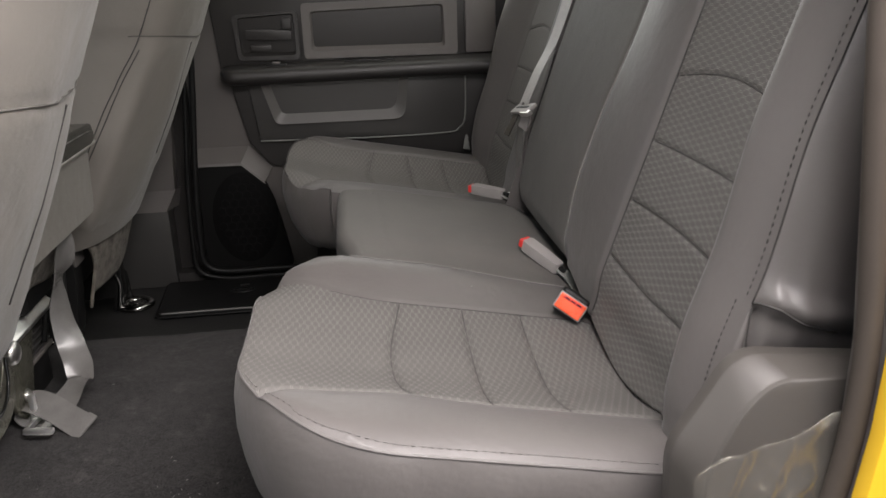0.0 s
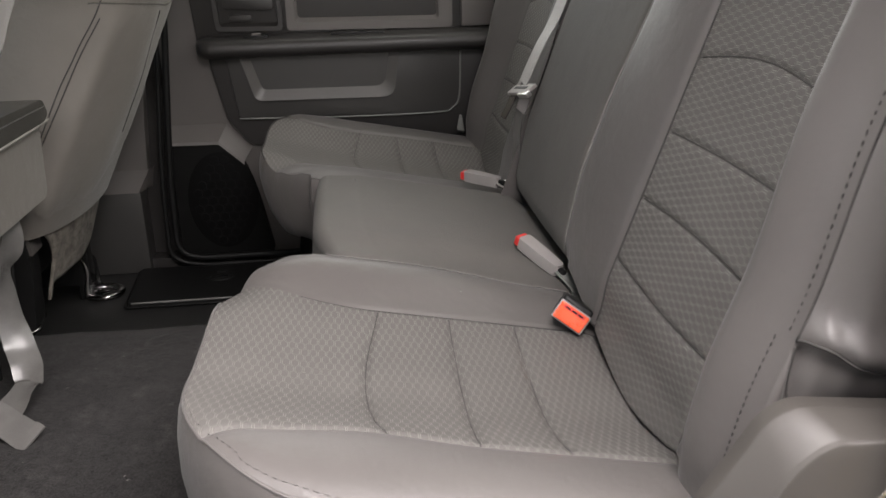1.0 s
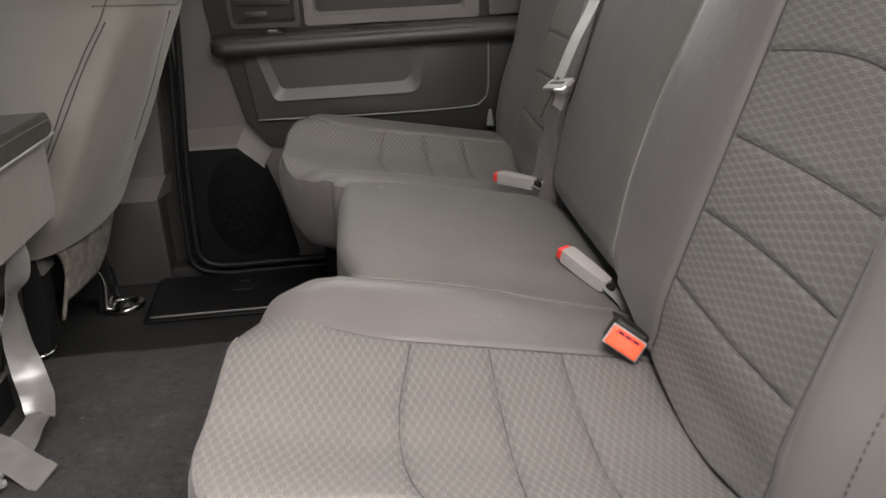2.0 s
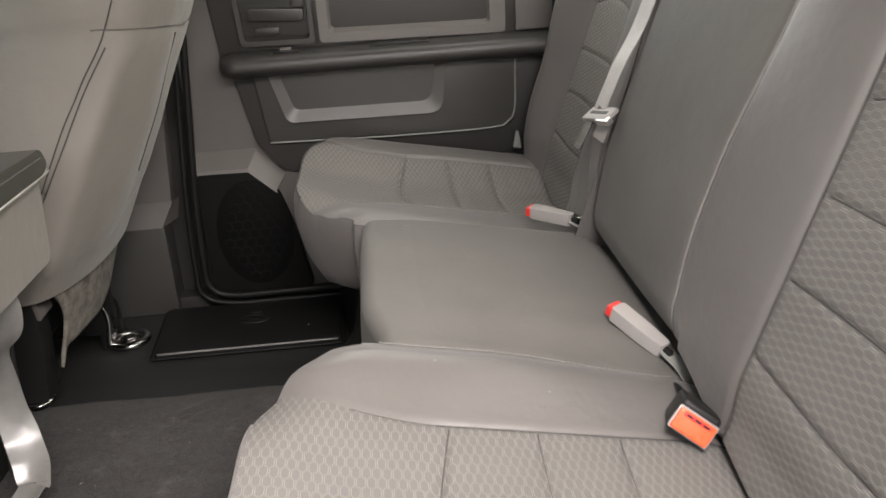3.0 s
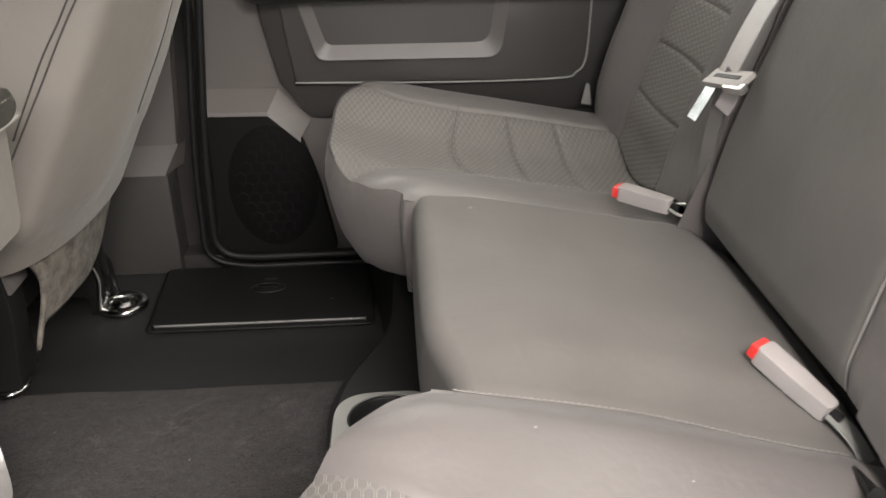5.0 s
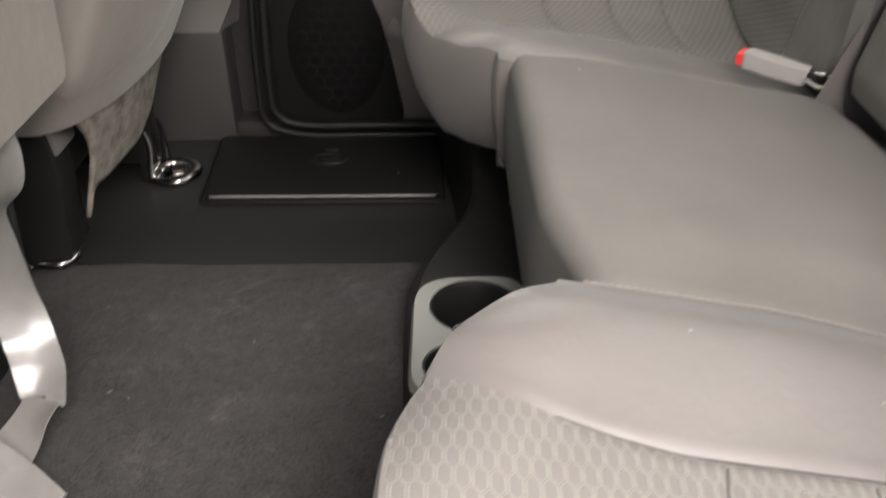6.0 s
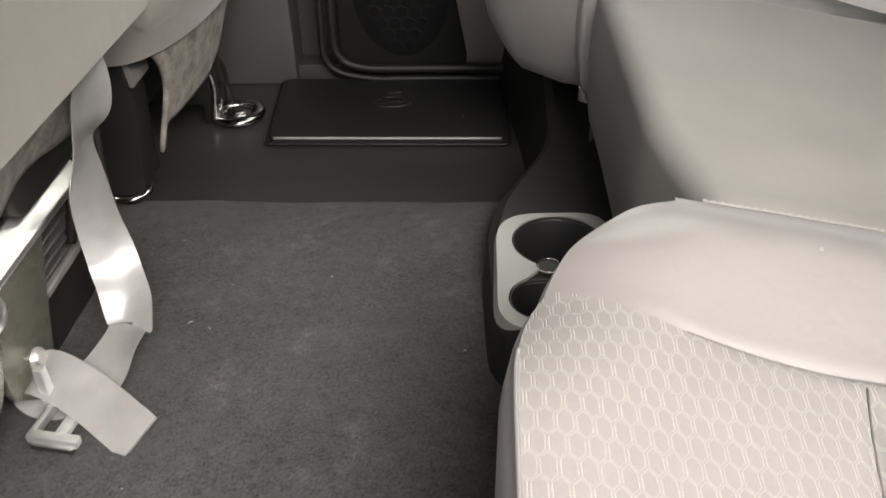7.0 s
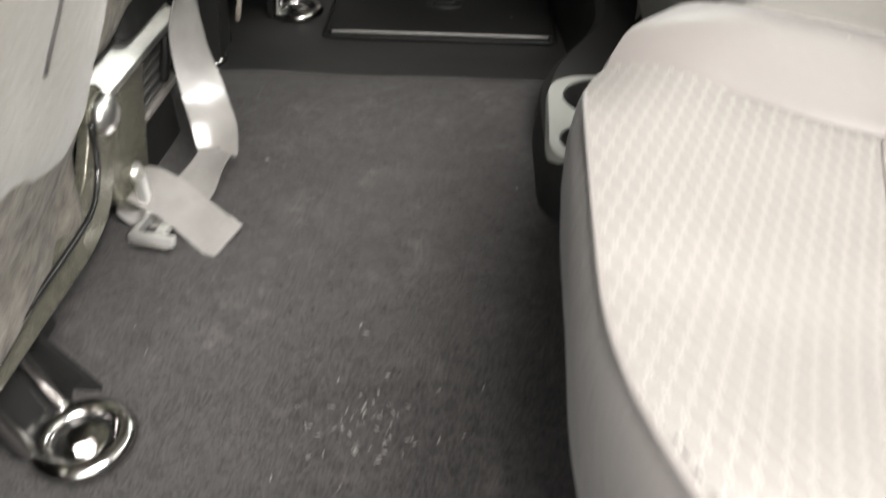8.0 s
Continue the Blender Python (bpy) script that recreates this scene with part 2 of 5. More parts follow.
def sheet(fn, us, vs, uvf=None, back=None):
    """A grid fn(u, v) -> point; with back, a second skin offset by that vector closes it into a slab."""
    nu, nv = len(us), len(vs)
    verts = [fn(u, v) for u in us for v in vs]
    faces = [(i * nv + j, i * nv + j + 1, (i + 1) * nv + j + 1, (i + 1) * nv + j) for i in range(nu - 1) for j in range(nv - 1)]
    uvs = [uvf(u, v) for u in us for v in vs] if uvf else None
    if back is not None:
        n = len(verts)
        verts += [tuple(Vector(p) + Vector(back)) for p in verts]
        faces += [tuple(n + k for k in reversed(f)) for f in faces]
        rim = [i * nv for i in range(nu)] + [(nu - 1) * nv + j for j in range(1, nv)] + [i * nv + nv - 1 for i in range(nu - 2, -1, -1)] + [j for j in range(nv - 2, 0, -1)]
        faces += [(rim[k], rim[(k + 1) % len(rim)], n + rim[(k + 1) % len(rim)], n + rim[k]) for k in range(len(rim))]
        if uvs:
            uvs = uvs + uvs
    return mesh_from(verts, faces, uvs)


def smoothed(points, steps=8):
    """Catmull-Rom through the points."""
    pts = [Vector(p) for p in points]
    pts = [2 * pts[0] - pts[1]] + pts + [2 * pts[-1] - pts[-2]]
    out = []
    for i in range(1, len(pts) - 2):
        a, b, c, d = pts[i - 1:i + 3]
        for k in range(steps):
            s = k / steps
            out.append(0.5 * ((2 * b) + (c - a) * s + (2 * a - 5 * b + 4 * c - d) * s * s + (3 * b - a - 3 * c + d) * s ** 3))
    return out + [pts[-2]]


def tube(points, r, seg=8, closed=False, squash=1.0):
    pts = [Vector(p) for p in points]
    n = len(pts)
    verts, faces = [], []
    up = None
    for i, p in enumerate(pts):
        d = (pts[(i + 1) % n] - pts[i - 1]) if closed else (pts[min(i + 1, n - 1)] - pts[max(i - 1, 0)])
        d.normalize()
        if up is None:
            up = Vector((0, 0, 1)) if abs(d.z) < 0.9 else Vector((1, 0, 0))
        side = d.cross(up).normalized()
        up = side.cross(d).normalized()
        rr = r[i] if isinstance(r, (list, tuple)) else r
        for k in range(seg):
            a = 2 * math.pi * k / seg
            verts.append(p + side * math.cos(a) * rr + up * math.sin(a) * rr * squash)
    rings = n if closed else n - 1
    for i in range(rings):
        j = (i + 1) % n
        for k in range(seg):
            faces.append((i * seg + k, i * seg + (k + 1) % seg, j * seg + (k + 1) % seg, j * seg + k))
    if not closed:
        faces += [tuple(range(seg - 1, -1, -1)), tuple((n - 1) * seg + k for k in range(seg))]
    return mesh_from(verts, faces)


def ribbon(points, sides, width, thick=0.0016, steps=8, cup=0.0):
    """A strap through the points; sides: the direction across it at each point; cup: how far its edges curl as it goes."""
    ps = smoothed(points, steps)
    ss = [s.normalized() for s in smoothed(sides, steps)]
    verts, uvs, faces = [], [], []
    run = 0.0
    for i, (p, s) in enumerate(zip(ps, ss)):
        d = (ps[min(i + 1, len(ps) - 1)] - ps[max(i - 1, 0)]).normalized()
        s = (s - d * s.dot(d)).normalized()
        n = d.cross(s)
        if i:
            run += (p - ps[i - 1]).length
        for a, b in ((-0.5, 0.5), (-0.25, 0.5), (0, 0.5), (0.25, 0.5), (0.5, 0.5), (0.5, -0.5), (0, -0.5), (-0.5, -0.5)):
            curl = cup * (4 * a * a * math.sin(21 * run + 0.6) + 0.5 * math.sin(38 * run + 2.5 * a))
            verts.append(p + s * a * width + n * (b * thick + curl))
            uvs.append((a * width, run))
    for i in range(len(ps) - 1):
        for k in range(8):
            faces.append((i * 8 + k, i * 8 + (k + 1) % 8, (i + 1) * 8 + (k + 1) % 8, (i + 1) * 8 + k))
    faces += [tuple(range(7, -1, -1)), tuple((len(ps) - 1) * 8 + k for k in range(8))]
    me = mesh_from(verts, faces, uvs)
    me.set_sharp_from_angle(angle=radians(40))
    return me


def box(x0, x1, y0, y1, z0, z1, bevel=0.004, seg=2, m=None):
    bm = bmesh.new()
    bmesh.ops.create_cube(bm, size=1.0, matrix=Matrix.Translation(((x0 + x1) / 2, (y0 + y1) / 2, (z0 + z1) / 2)) @ Matrix.Diagonal((x1 - x0, y1 - y0, z1 - z0, 1)))
    if bevel:
        bmesh.ops.bevel(bm, geom=bm.edges[:], offset=bevel, segments=seg, affect="EDGES", profile=0.6)
    if m is not None:
        bmesh.ops.transform(bm, matrix=m, verts=bm.verts)
    return bm


def prism(outline, axis, lo, hi, bevel=0.004, seg=2):
    """A 2D outline pushed along an axis from lo to hi, all edges rounded."""
    bm = bmesh.new()
    def at(a, b, c):
        return {"x": (c, a, b), "y": (a, c, b), "z": (a, b, c)}[axis]
    low = [bm.verts.new(at(a, b, lo)) for a, b in outline]
    high = [bm.verts.new(at(a, b, hi)) for a, b in outline]
    bm.faces.new(low), bm.faces.new(list(reversed(high)))
    n = len(outline)
    for i in range(n):
        bm.faces.new((low[i], high[i], high[(i + 1) % n], low[(i + 1) % n]))
    bmesh.ops.recalc_face_normals(bm, faces=bm.faces)
    if bevel:
        edges = [e for e in bm.edges if e.calc_face_angle(0) > 0.35]
        bmesh.ops.bevel(bm, geom=edges, offset=bevel, segments=seg, affect="EDGES", profile=0.6, clamp_overlap=True)
    return bm


def rounded(points, radius, seg=5):
    """The outline with its corners rounded; radius: one number or one a corner."""
    out, n = [], len(points)
    for i, p in enumerate(points):
        r = radius[i] if isinstance(radius, (list, tuple)) else radius
        p, a, b = Vector(p), Vector(points[i - 1]), Vector(points[(i + 1) % n])
        r = min(r, (a - p).length * 0.48, (b - p).length * 0.48)
        if r < 1e-5:
            out.append(tuple(p))
            continue
        s, e = p + (a - p).normalized() * r, p + (b - p).normalized() * r
        for k in range(seg + 1):
            u = k / seg
            out.append(tuple(s * (1 - u) ** 2 + p * 2 * u * (1 - u) + e * u * u))
    return out


def cyl(p, q, r, seg=20, bevel=0.0, r2=None):
    p, q = Vector(p), Vector(q)
    bm = bmesh.new()
    m = Matrix.Translation((p + q) / 2) @ (q - p).to_track_quat("Z", "Y").to_matrix().to_4x4()
    bmesh.ops.create_cone(bm, cap_ends=True, segments=seg, radius1=r, radius2=r if r2 is None else r2, depth=(q - p).length, matrix=m)
    if bevel:
        bmesh.ops.bevel(bm, geom=[e for e in bm.edges if e.calc_face_angle(0) > 0.8], offset=bevel, segments=2, affect="EDGES")
    return bm


def stitches(name, points, parent, material, length=0.006, gap=0.004, r=0.0009, lift=(0, 0, 0.0)):
    """A row of short thread stitches along a line: too many to count, one part."""
    ps = [Vector(p) + Vector(lift) for p in points]
    verts, faces = [], []
    acc, on = 0.0, []
    dense = []
    for a, b in zip(ps, ps[1:]):
        k = max(1, int((b - a).length / 0.001))
        dense += [a.lerp(b, i / k) for i in range(k)]
    run, start = 0.0, 0
    i = 0
    while i < len(dense) - 1:
        d, j = 0.0, i
        while j < len(dense) - 1 and d < length:
            d += (dense[j + 1] - dense[j]).length
            j += 1
        a, b = dense[i], dense[j]
        way = (b - a)
        if way.length > 1e-5:
            side = way.cross(Vector((0.3, 0.2, 1))).normalized() * r
            up = way.cross(side).normalized() * r
            base = len(verts)
            for p, s in ((a, 0.4), (a.lerp(b, 0.5), 1.3), (b, 0.4)):
                for q in (side, up, -side, -up):
                    verts.append(p + q * s)
            for lv in range(2):
                for k in range(4):
                    faces.append((base + lv * 4 + k, base + lv * 4 + (k + 1) % 4, base + lv * 4 + 4 + (k + 1) % 4, base + lv * 4 + 4 + k))
        d = 0.0
        i = j
        while i < len(dense) - 1 and d < gap:
            d += (dense[i + 1] - dense[i]).length
            i += 1
    ob = link(name, mesh_from(verts, faces), material, parent)
    ob["kind"] = "stuff"
    return ob


def step01(a, b, v):
    s = min(1.0, max(0.0, (v - a) / (b - a)))
    return s * s * (3 - 2 * s)


def lin(a, b, n):
    return [a + (b - a) * i / (n - 1) for i in range(n)]

# ---- structure: floor, far side, cab shell ----
def floor_z(y):
    """The tunnel hump in the middle of the cab floor, lower footwells beside it."""
    return 0.004 - 0.092 * step01(0.98, 1.42, y) - 0.092 * step01(0.62, 0.2, y)


def build_floor():
    fl = thing("floor", "black ribbed vinyl cab floor with a low tunnel hump", "floor", kind="structure")
    me = sheet(lambda u, v: (u, v, floor_z(v) - 0.012), lin(-1.5, 0.55, 30), lin(-0.12, 1.72, 90), back=(0, 0, -0.03))
    link("floor_vinyl", me, BLACK_VINYL, fl)

    carpet = thing("carpet", "charcoal cut-pile floor carpet with pale scuff marks", "carpet", kind="structure")
    random.seed(5)

    def pile(u, v):
        n = noise.noise((u * 6, v * 6, 0.3)) * 0.004 + noise.noise((u * 60, v * 60, 1.3)) * 0.0012
        edge = step01(1.108, 1.102, v)
        return (u, v, floor_z(v) - 0.011 + 0.012 * edge + n * edge)
    me = sheet(pile, lin(-1.45, -0.16, 150), lin(-0.1, 1.09, 144) + lin(1.098, 1.108, 8), back=(0, 0, -0.008))
    link("carpet_pile", me, CARPET, carpet)


def far_door():
    d = thing("door_far", "closed dark grey rear door card with black armrest", "door", kind="structure")
    Y = 1.70
    # outer skin, with the speaker bay cut lower than the shoulder above it
    skin = prism([(-0.485, -0.07), (0.62, -0.07), (0.62, 0.70), (-0.485, 0.70)], "y", Y, Y + 0.06, 0.006)
    part("door_skin", skin, TRIM_GREY, d)
    P = Y - 0.034
    pod = prism(rounded([(-0.482, -0.062), (-0.482, 0.247), (-0.358, 0.247), (-0.297, 0.192), (-0.268, 0.10), (-0.238, -0.062)], [0.03, 0.006, 0.01, 0.02, 0.03, 0.02]), "y", P, Y + 0.01, 0.003)
    part("speaker_pod", pod, SPEAKER_BLACK, d, "dark speaker pod")
    # sloping grey shoulder over the speaker
    sh = [(-0.485, 0.294), (-0.337, 0.294), (-0.276, 0.231)]
    lo = [(-0.485, 0.249), (-0.358, 0.247), (-0.297, 0.190)]
    verts, faces = [], []
    for (a, b), (c, e) in zip(sh, lo):
        verts += [(a, Y + 0.002, b + 0.002), (a, Y - 0.003, b - 0.002), (c, P - 0.001, e + 0.007), (c, P - 0.003, e - 0.001)]
    for i in range(2):
        for k in range(3):
            faces.append((i * 4 + k, i * 4 + k + 1, i * 4 + 5 + k, i * 4 + 4 + k))
    link("shoulder", mesh_from(verts, faces, smooth=False), TRIM_GREY, d, "grey sloping ledge over the speaker")
    # speaker grille with hexagonal holes
    gx, gz, ra, rb = -0.362, 0.095, 0.088, 0.128
    grille = bmesh.new()
    ring = [grille.verts.new((gx + ra * math.cos(a), P - 0.0025, gz + rb * math.sin(a))) for a in lin(0, 2 * math.pi, 41)[:-1]]
    rim = [grille.verts.new((gx + (ra + 0.006) * math.cos(a), P + 0.002, gz + (rb + 0.006) * math.sin(a))) for a in lin(0, 2 * math.pi, 41)[:-1]]
    grille.faces.new(ring)
    for i in range(40):
        grille.faces.new((ring[i], rim[i], rim[(i + 1) % 40], ring[(i + 1) % 40]))
    grille_ob = part("speaker_grille", grille, GRILLE_BLACK, d, "oval black speaker grille")
    hexes = []
    for r in range(-6, 7):
        for q in range(-5, 6):
            cx, cz = gx + (q + 0.5 * (r % 2)) * 0.0255, gz + r * 0.022
            if ((cx - gx) / (ra - 0.012)) ** 2 + ((cz - gz) / (rb - 0.012)) ** 2 < 1:
                hexes.append((cx, cz))
    for cx, cz in hexes:
        hx = bmesh.new()
        out = [hx.verts.new((cx + 0.0135 * math.sin(k * math.pi / 3), P - 0.0026, cz + 0.0135 * math.cos(k * math.pi / 3))) for k in range(6)]
        inn = [hx.verts.new((cx + 0.0115 * math.sin(k * math.pi / 3), P - 0.0034, cz + 0.0115 * math.cos(k * math.pi / 3))) for k in range(6)]
        for k in range(6):
            hx.faces.new((out[k], out[(k + 1) % 6], inn[(k + 1) % 6], inn[k]))
        part("grille_cell", hx, SPEAKER_BLACK, grille_ob)

    # black lower insert with a round lower rear corner and its pale piping
    ins = rounded([(-0.366, 0.475), (-0.330, 0.305), (-0.275, 0.235), (0.30, 0.235), (0.62, 0.28), (0.62, 0.475)], [0.0, 0.01, 0.02, 0.06, 0.02, 0.0])
    part("lower_insert", prism(ins, "y", Y - 0.022, Y + 0.01, 0.008), TRIM_DARK, d, "black lower door insert")
    panel = rounded([(-0.318, 0.475), (-0.297, 0.311), (0.277, 0.303), (0.283, 0.475)], [0.0, 0.012, 0.045, 0.0])
    part("panel", prism(panel, "y", Y - 0.036, Y - 0.02, 0.004), TRIM_MID, d)
    edge = [(-0.297, Y - 0.037, 0.311), (0.0, Y - 0.037, 0.304), (0.215, Y - 0.037, 0.305), (0.256, Y - 0.037, 0.316), (0.274, Y - 0.037, 0.348), (0.279, Y - 0.037, 0.46)]
    link("piping", tube(smoothed(edge, 10), 0.0022, 8), CUP_GREY, d, "thin pale piping")
    # raised map-pocket lip; its paler tone paints the light the bevel catches
    pocket = rounded([(-0.284, 0.475), (-0.250, 0.356), (0.104, 0.353), (0.122, 0.475)], [0, 0.018, 0.03, 0])
    inner = rounded([(-0.260, 0.475), (-0.231, 0.383), (0.081, 0.381), (0.096, 0.475)], [0, 0.014, 0.026, 0])
    bm = bmesh.new()
    n = len(pocket)
    a = [bm.verts.new((x, Y - 0.037, z)) for x, z in pocket]
    b = [bm.verts.new((x * 0.985 + i[0] * 0.015, Y - 0.050, z * 0.985 + i[1] * 0.015)) for (x, z), i in zip(pocket, inner)]
    c = [bm.verts.new((x, Y - 0.0385, z)) for x, z in inner]
    for i in range(n - 1):
        bm.faces.new((a[i], a[i + 1], b[i + 1], b[i]))
        bm.faces.new((b[i], b[i + 1], c[i + 1], c[i]))
    part("pocket_lip", bm, TRIM_LIT_LIP, d, "moulded grey pocket lip")
    bm = bmesh.new()
    bm.faces.new([bm.verts.new((x, Y - 0.0385, z)) for x, z in inner])
    part("pocket_face", bm, TRIM_MID, d, smooth=False)
    # armrest: rounded bar with a flat top
    prof = rounded([(Y + 0.01, 0.472), (Y - 0.075, 0.468), (Y - 0.098, 0.482), (Y - 0.094, 0.508), (Y - 0.07, 0.516), (Y + 0.01, 0.520)], [0, 0.012, 0.012, 0.012, 0.012, 0])
    arm = prism(prof, "x", -0.345, 0.60, 0.0)
    part("armrest", arm, TRIM_DARK, d, "black padded armrest")
    nose = []
    for s in lin(0, 1, 9):
        k = math.sqrt(max(0.0, 1 - s * s)) * 0.92 + 0.08
        nose.append([(-0.345 - 0.040 * s, Y + 0.01 + (a - Y - 0.01) * (0.45 + 0.55 * k), 0.495 + (z - 0.495) * (0.5 + 0.5 * k)) for a, z in prof])
    m = len(prof)
    verts = [p for ring_ in nose for p in ring_]
    faces = [(i * m + k, i * m + (k + 1) % m, (i + 1) * m + (k + 1) % m, (i + 1) * m + k) for i in range(8) for k in range(m)] + [tuple(range(8 * m, 9 * m))]
    link("armrest_end", mesh_from(verts, faces), TRIM_DARK, d)
    sw = part("window_switch", box(-0.262, -0.205, Y - 0.066, Y - 0.035, 0.515, 0.521, 0.002), BLACK_PLASTIC, d)
    part("switch_rocker", box(-0.245, -0.222, Y - 0.060, Y - 0.041, 0.520, 0.526, 0.002), TRIM_GREY, sw, "small grey rocker")
    part("pull_cup", box(-0.05, 0.085, Y - 0.062, Y - 0.02, 0.514, 0.5215, 0.003), BLACK_PLASTIC, d)
    # upper door: frame round the handle and the upper insert
    up = thing("door_upper_trim", "dark grey upper door trim with handle recess", "door trim", kind="structure")
    part("upper_panel", prism([(-0.385, 0.50), (0.62, 0.50), (0.62, 0.72), (-0.405, 0.72)], "y", Y - 0.012, Y + 0.012, 0.005), TRIM_DARK, up)

    def frame_ring(outer_, inner_, front, depth, name, mat):
        bm_ = bmesh.new()
        o = [bm_.verts.new((x, front + 0.010, z)) for x, z in outer_]
        o2 = [bm_.verts.new((x, front, z)) for x, z in outer_]
        i1 = [bm_.verts.new((x, front, z)) for x, z in inner_]
        cx, cz = sum(x for x, _ in inner_) / len(inner_), sum(z for _, z in inner_) / len(inner_)
        i2 = [bm_.verts.new((x + (cx - x) * 0.05, depth, z + (0.016 if z < cz else -0.006))) for x, z in inner_]
        k_ = len(outer_)
        for i in range(k_):
            j = (i + 1) % k_
            bm_.faces.new((o[i], o[j], o2[j], o2[i]))
            bm_.faces.new((o2[i], o2[j], i1[j], i1[i]))
            bm_.faces.new((i1[i], i1[j], i2[j], i2[i]))
        bm_.faces.new(list(reversed(i2)))
        return part(name, bm_, mat, up)
    ho = rounded([(-0.334, 0.530), (-0.168, 0.526), (-0.170, 0.655), (-0.342, 0.648)], 0.014)
    hi = rounded([(-0.324, 0.541), (-0.179, 0.538), (-0.180, 0.648), (-0.330, 0.641)], 0.010)
    frame_ring(ho, hi, Y - 0.024, Y - 0.0, "handle_bezel", TRIM_DARK)
    frame_ring([(x * 0.985 - 0.0035, z * 0.97 + 0.018) for x, z in hi], [(x * 0.97 - 0.007, z * 0.94 + 0.036) for x, z in hi], Y - 0.004, Y + 0.004, "handle_cup", BLACK_PLASTIC)
    part("door_handle", prism(rounded([(-0.312, 0.585), (-0.19, 0.578), (-0.187, 0.604), (-0.31, 0.612)], 0.008), "y", Y - 0.026, Y - 0.010, 0.005), TRIM_DARK, up, "black inside door handle")
    part("handle_hinge", box(-0.214, -0.186, Y - 0.022, Y - 0.004, 0.606, 0.636, 0.004), TRIM_DARK, up)
    part("lock_slide", box(-0.30, -0.245, Y - 0.02, Y - 0.004, 0.552, 0.568, 0.003), TRIM_DARK, up)
    uo = rounded([(-0.158, 0.526), (0.262, 0.520), (0.264, 0.672), (-0.158, 0.672)], 0.012)
    ui = rounded([(-0.136, 0.546), (0.228, 0.541), (0.226, 0.655), (-0.136, 0.650)], 0.012)
    frame_ring(uo, ui, Y - 0.022, Y - 0.006, "upper_insert", TRIM_GREY)
    part("rear_filler", box(0.285, 0.37, Y - 0.026, Y - 0.002, 0.522, 0.72, 0.004), TRIM_GREY, up)

    # rubber seals round the door opening
    for k, (off, r) in enumerate(((0.0, 0.0085), (0.021, 0.0065))):
        line = [(-0.436 - off, 1.655, 0.75), (-0.464 - off, 1.655, 0.45), (-0.487 - off, 1.655, 0.20), (-0.494 - off, 1.655, 0.03), (-0.487 - off, 1.655, -0.030 - off * 0.9), (-0.44, 1.655, -0.056 - off), (-0.3, 1.655, -0.058 - off), (0.1, 1.655, -0.058 - off)]
        seal = thing("door_seal", "black rubber weatherstrip round the door opening", "door seal", kind="structure")
        link("seal_bead", tube(smoothed(line, 10), r, 10), RUBBER, seal)


def pillar():
    p = thing("pillar_trim", "dark grey moulded trim at the foot of the door pillar", "pillar trim", kind="structure")
    up = prism([(-1.2, 0.17), (-0.556, 0.17), (-0.514, 0.72), (-1.2, 0.72)], "y", 1.705, 1.76, 0.008)
    part("upper_trim", up, TRIM_GREY, p)
    low = prism([(-1.2, -0.10), (-0.574, -0.10), (-0.574, 0.129), (-1.2, 0.129)], "y", 1.670, 1.76, 0.010)
    part("lower_trim", low, TRIM_MID, p)
    # sloping ledge between the two
    verts = [(-1.2, 1.665, 0.127), (-0.578, 1.665, 0.127), (-0.553, 1.706, 0.180), (-1.2, 1.706, 0.180), (-0.556, 1.74, 0.127), (-0.545, 1.74, 0.180)]
    link("ledge", mesh_from(verts, [(0, 1, 2, 3), (1, 4, 5, 2)], smooth=False), TRIM_GREY, p)
    part("jamb", prism([(-0.60, -0.12), (-0.46, -0.12), (-0.44, 0.75), (-0.58, 0.75)], "y", 1.742, 1.79, 0.004), TRIM_DARK, p, "dark painted door jamb")
    part("sill_plate", box(-0.62, 0.3, 1.690, 1.76, -0.13, -0.066, 0.006), TRIM_DARK, p, "black plastic sill")


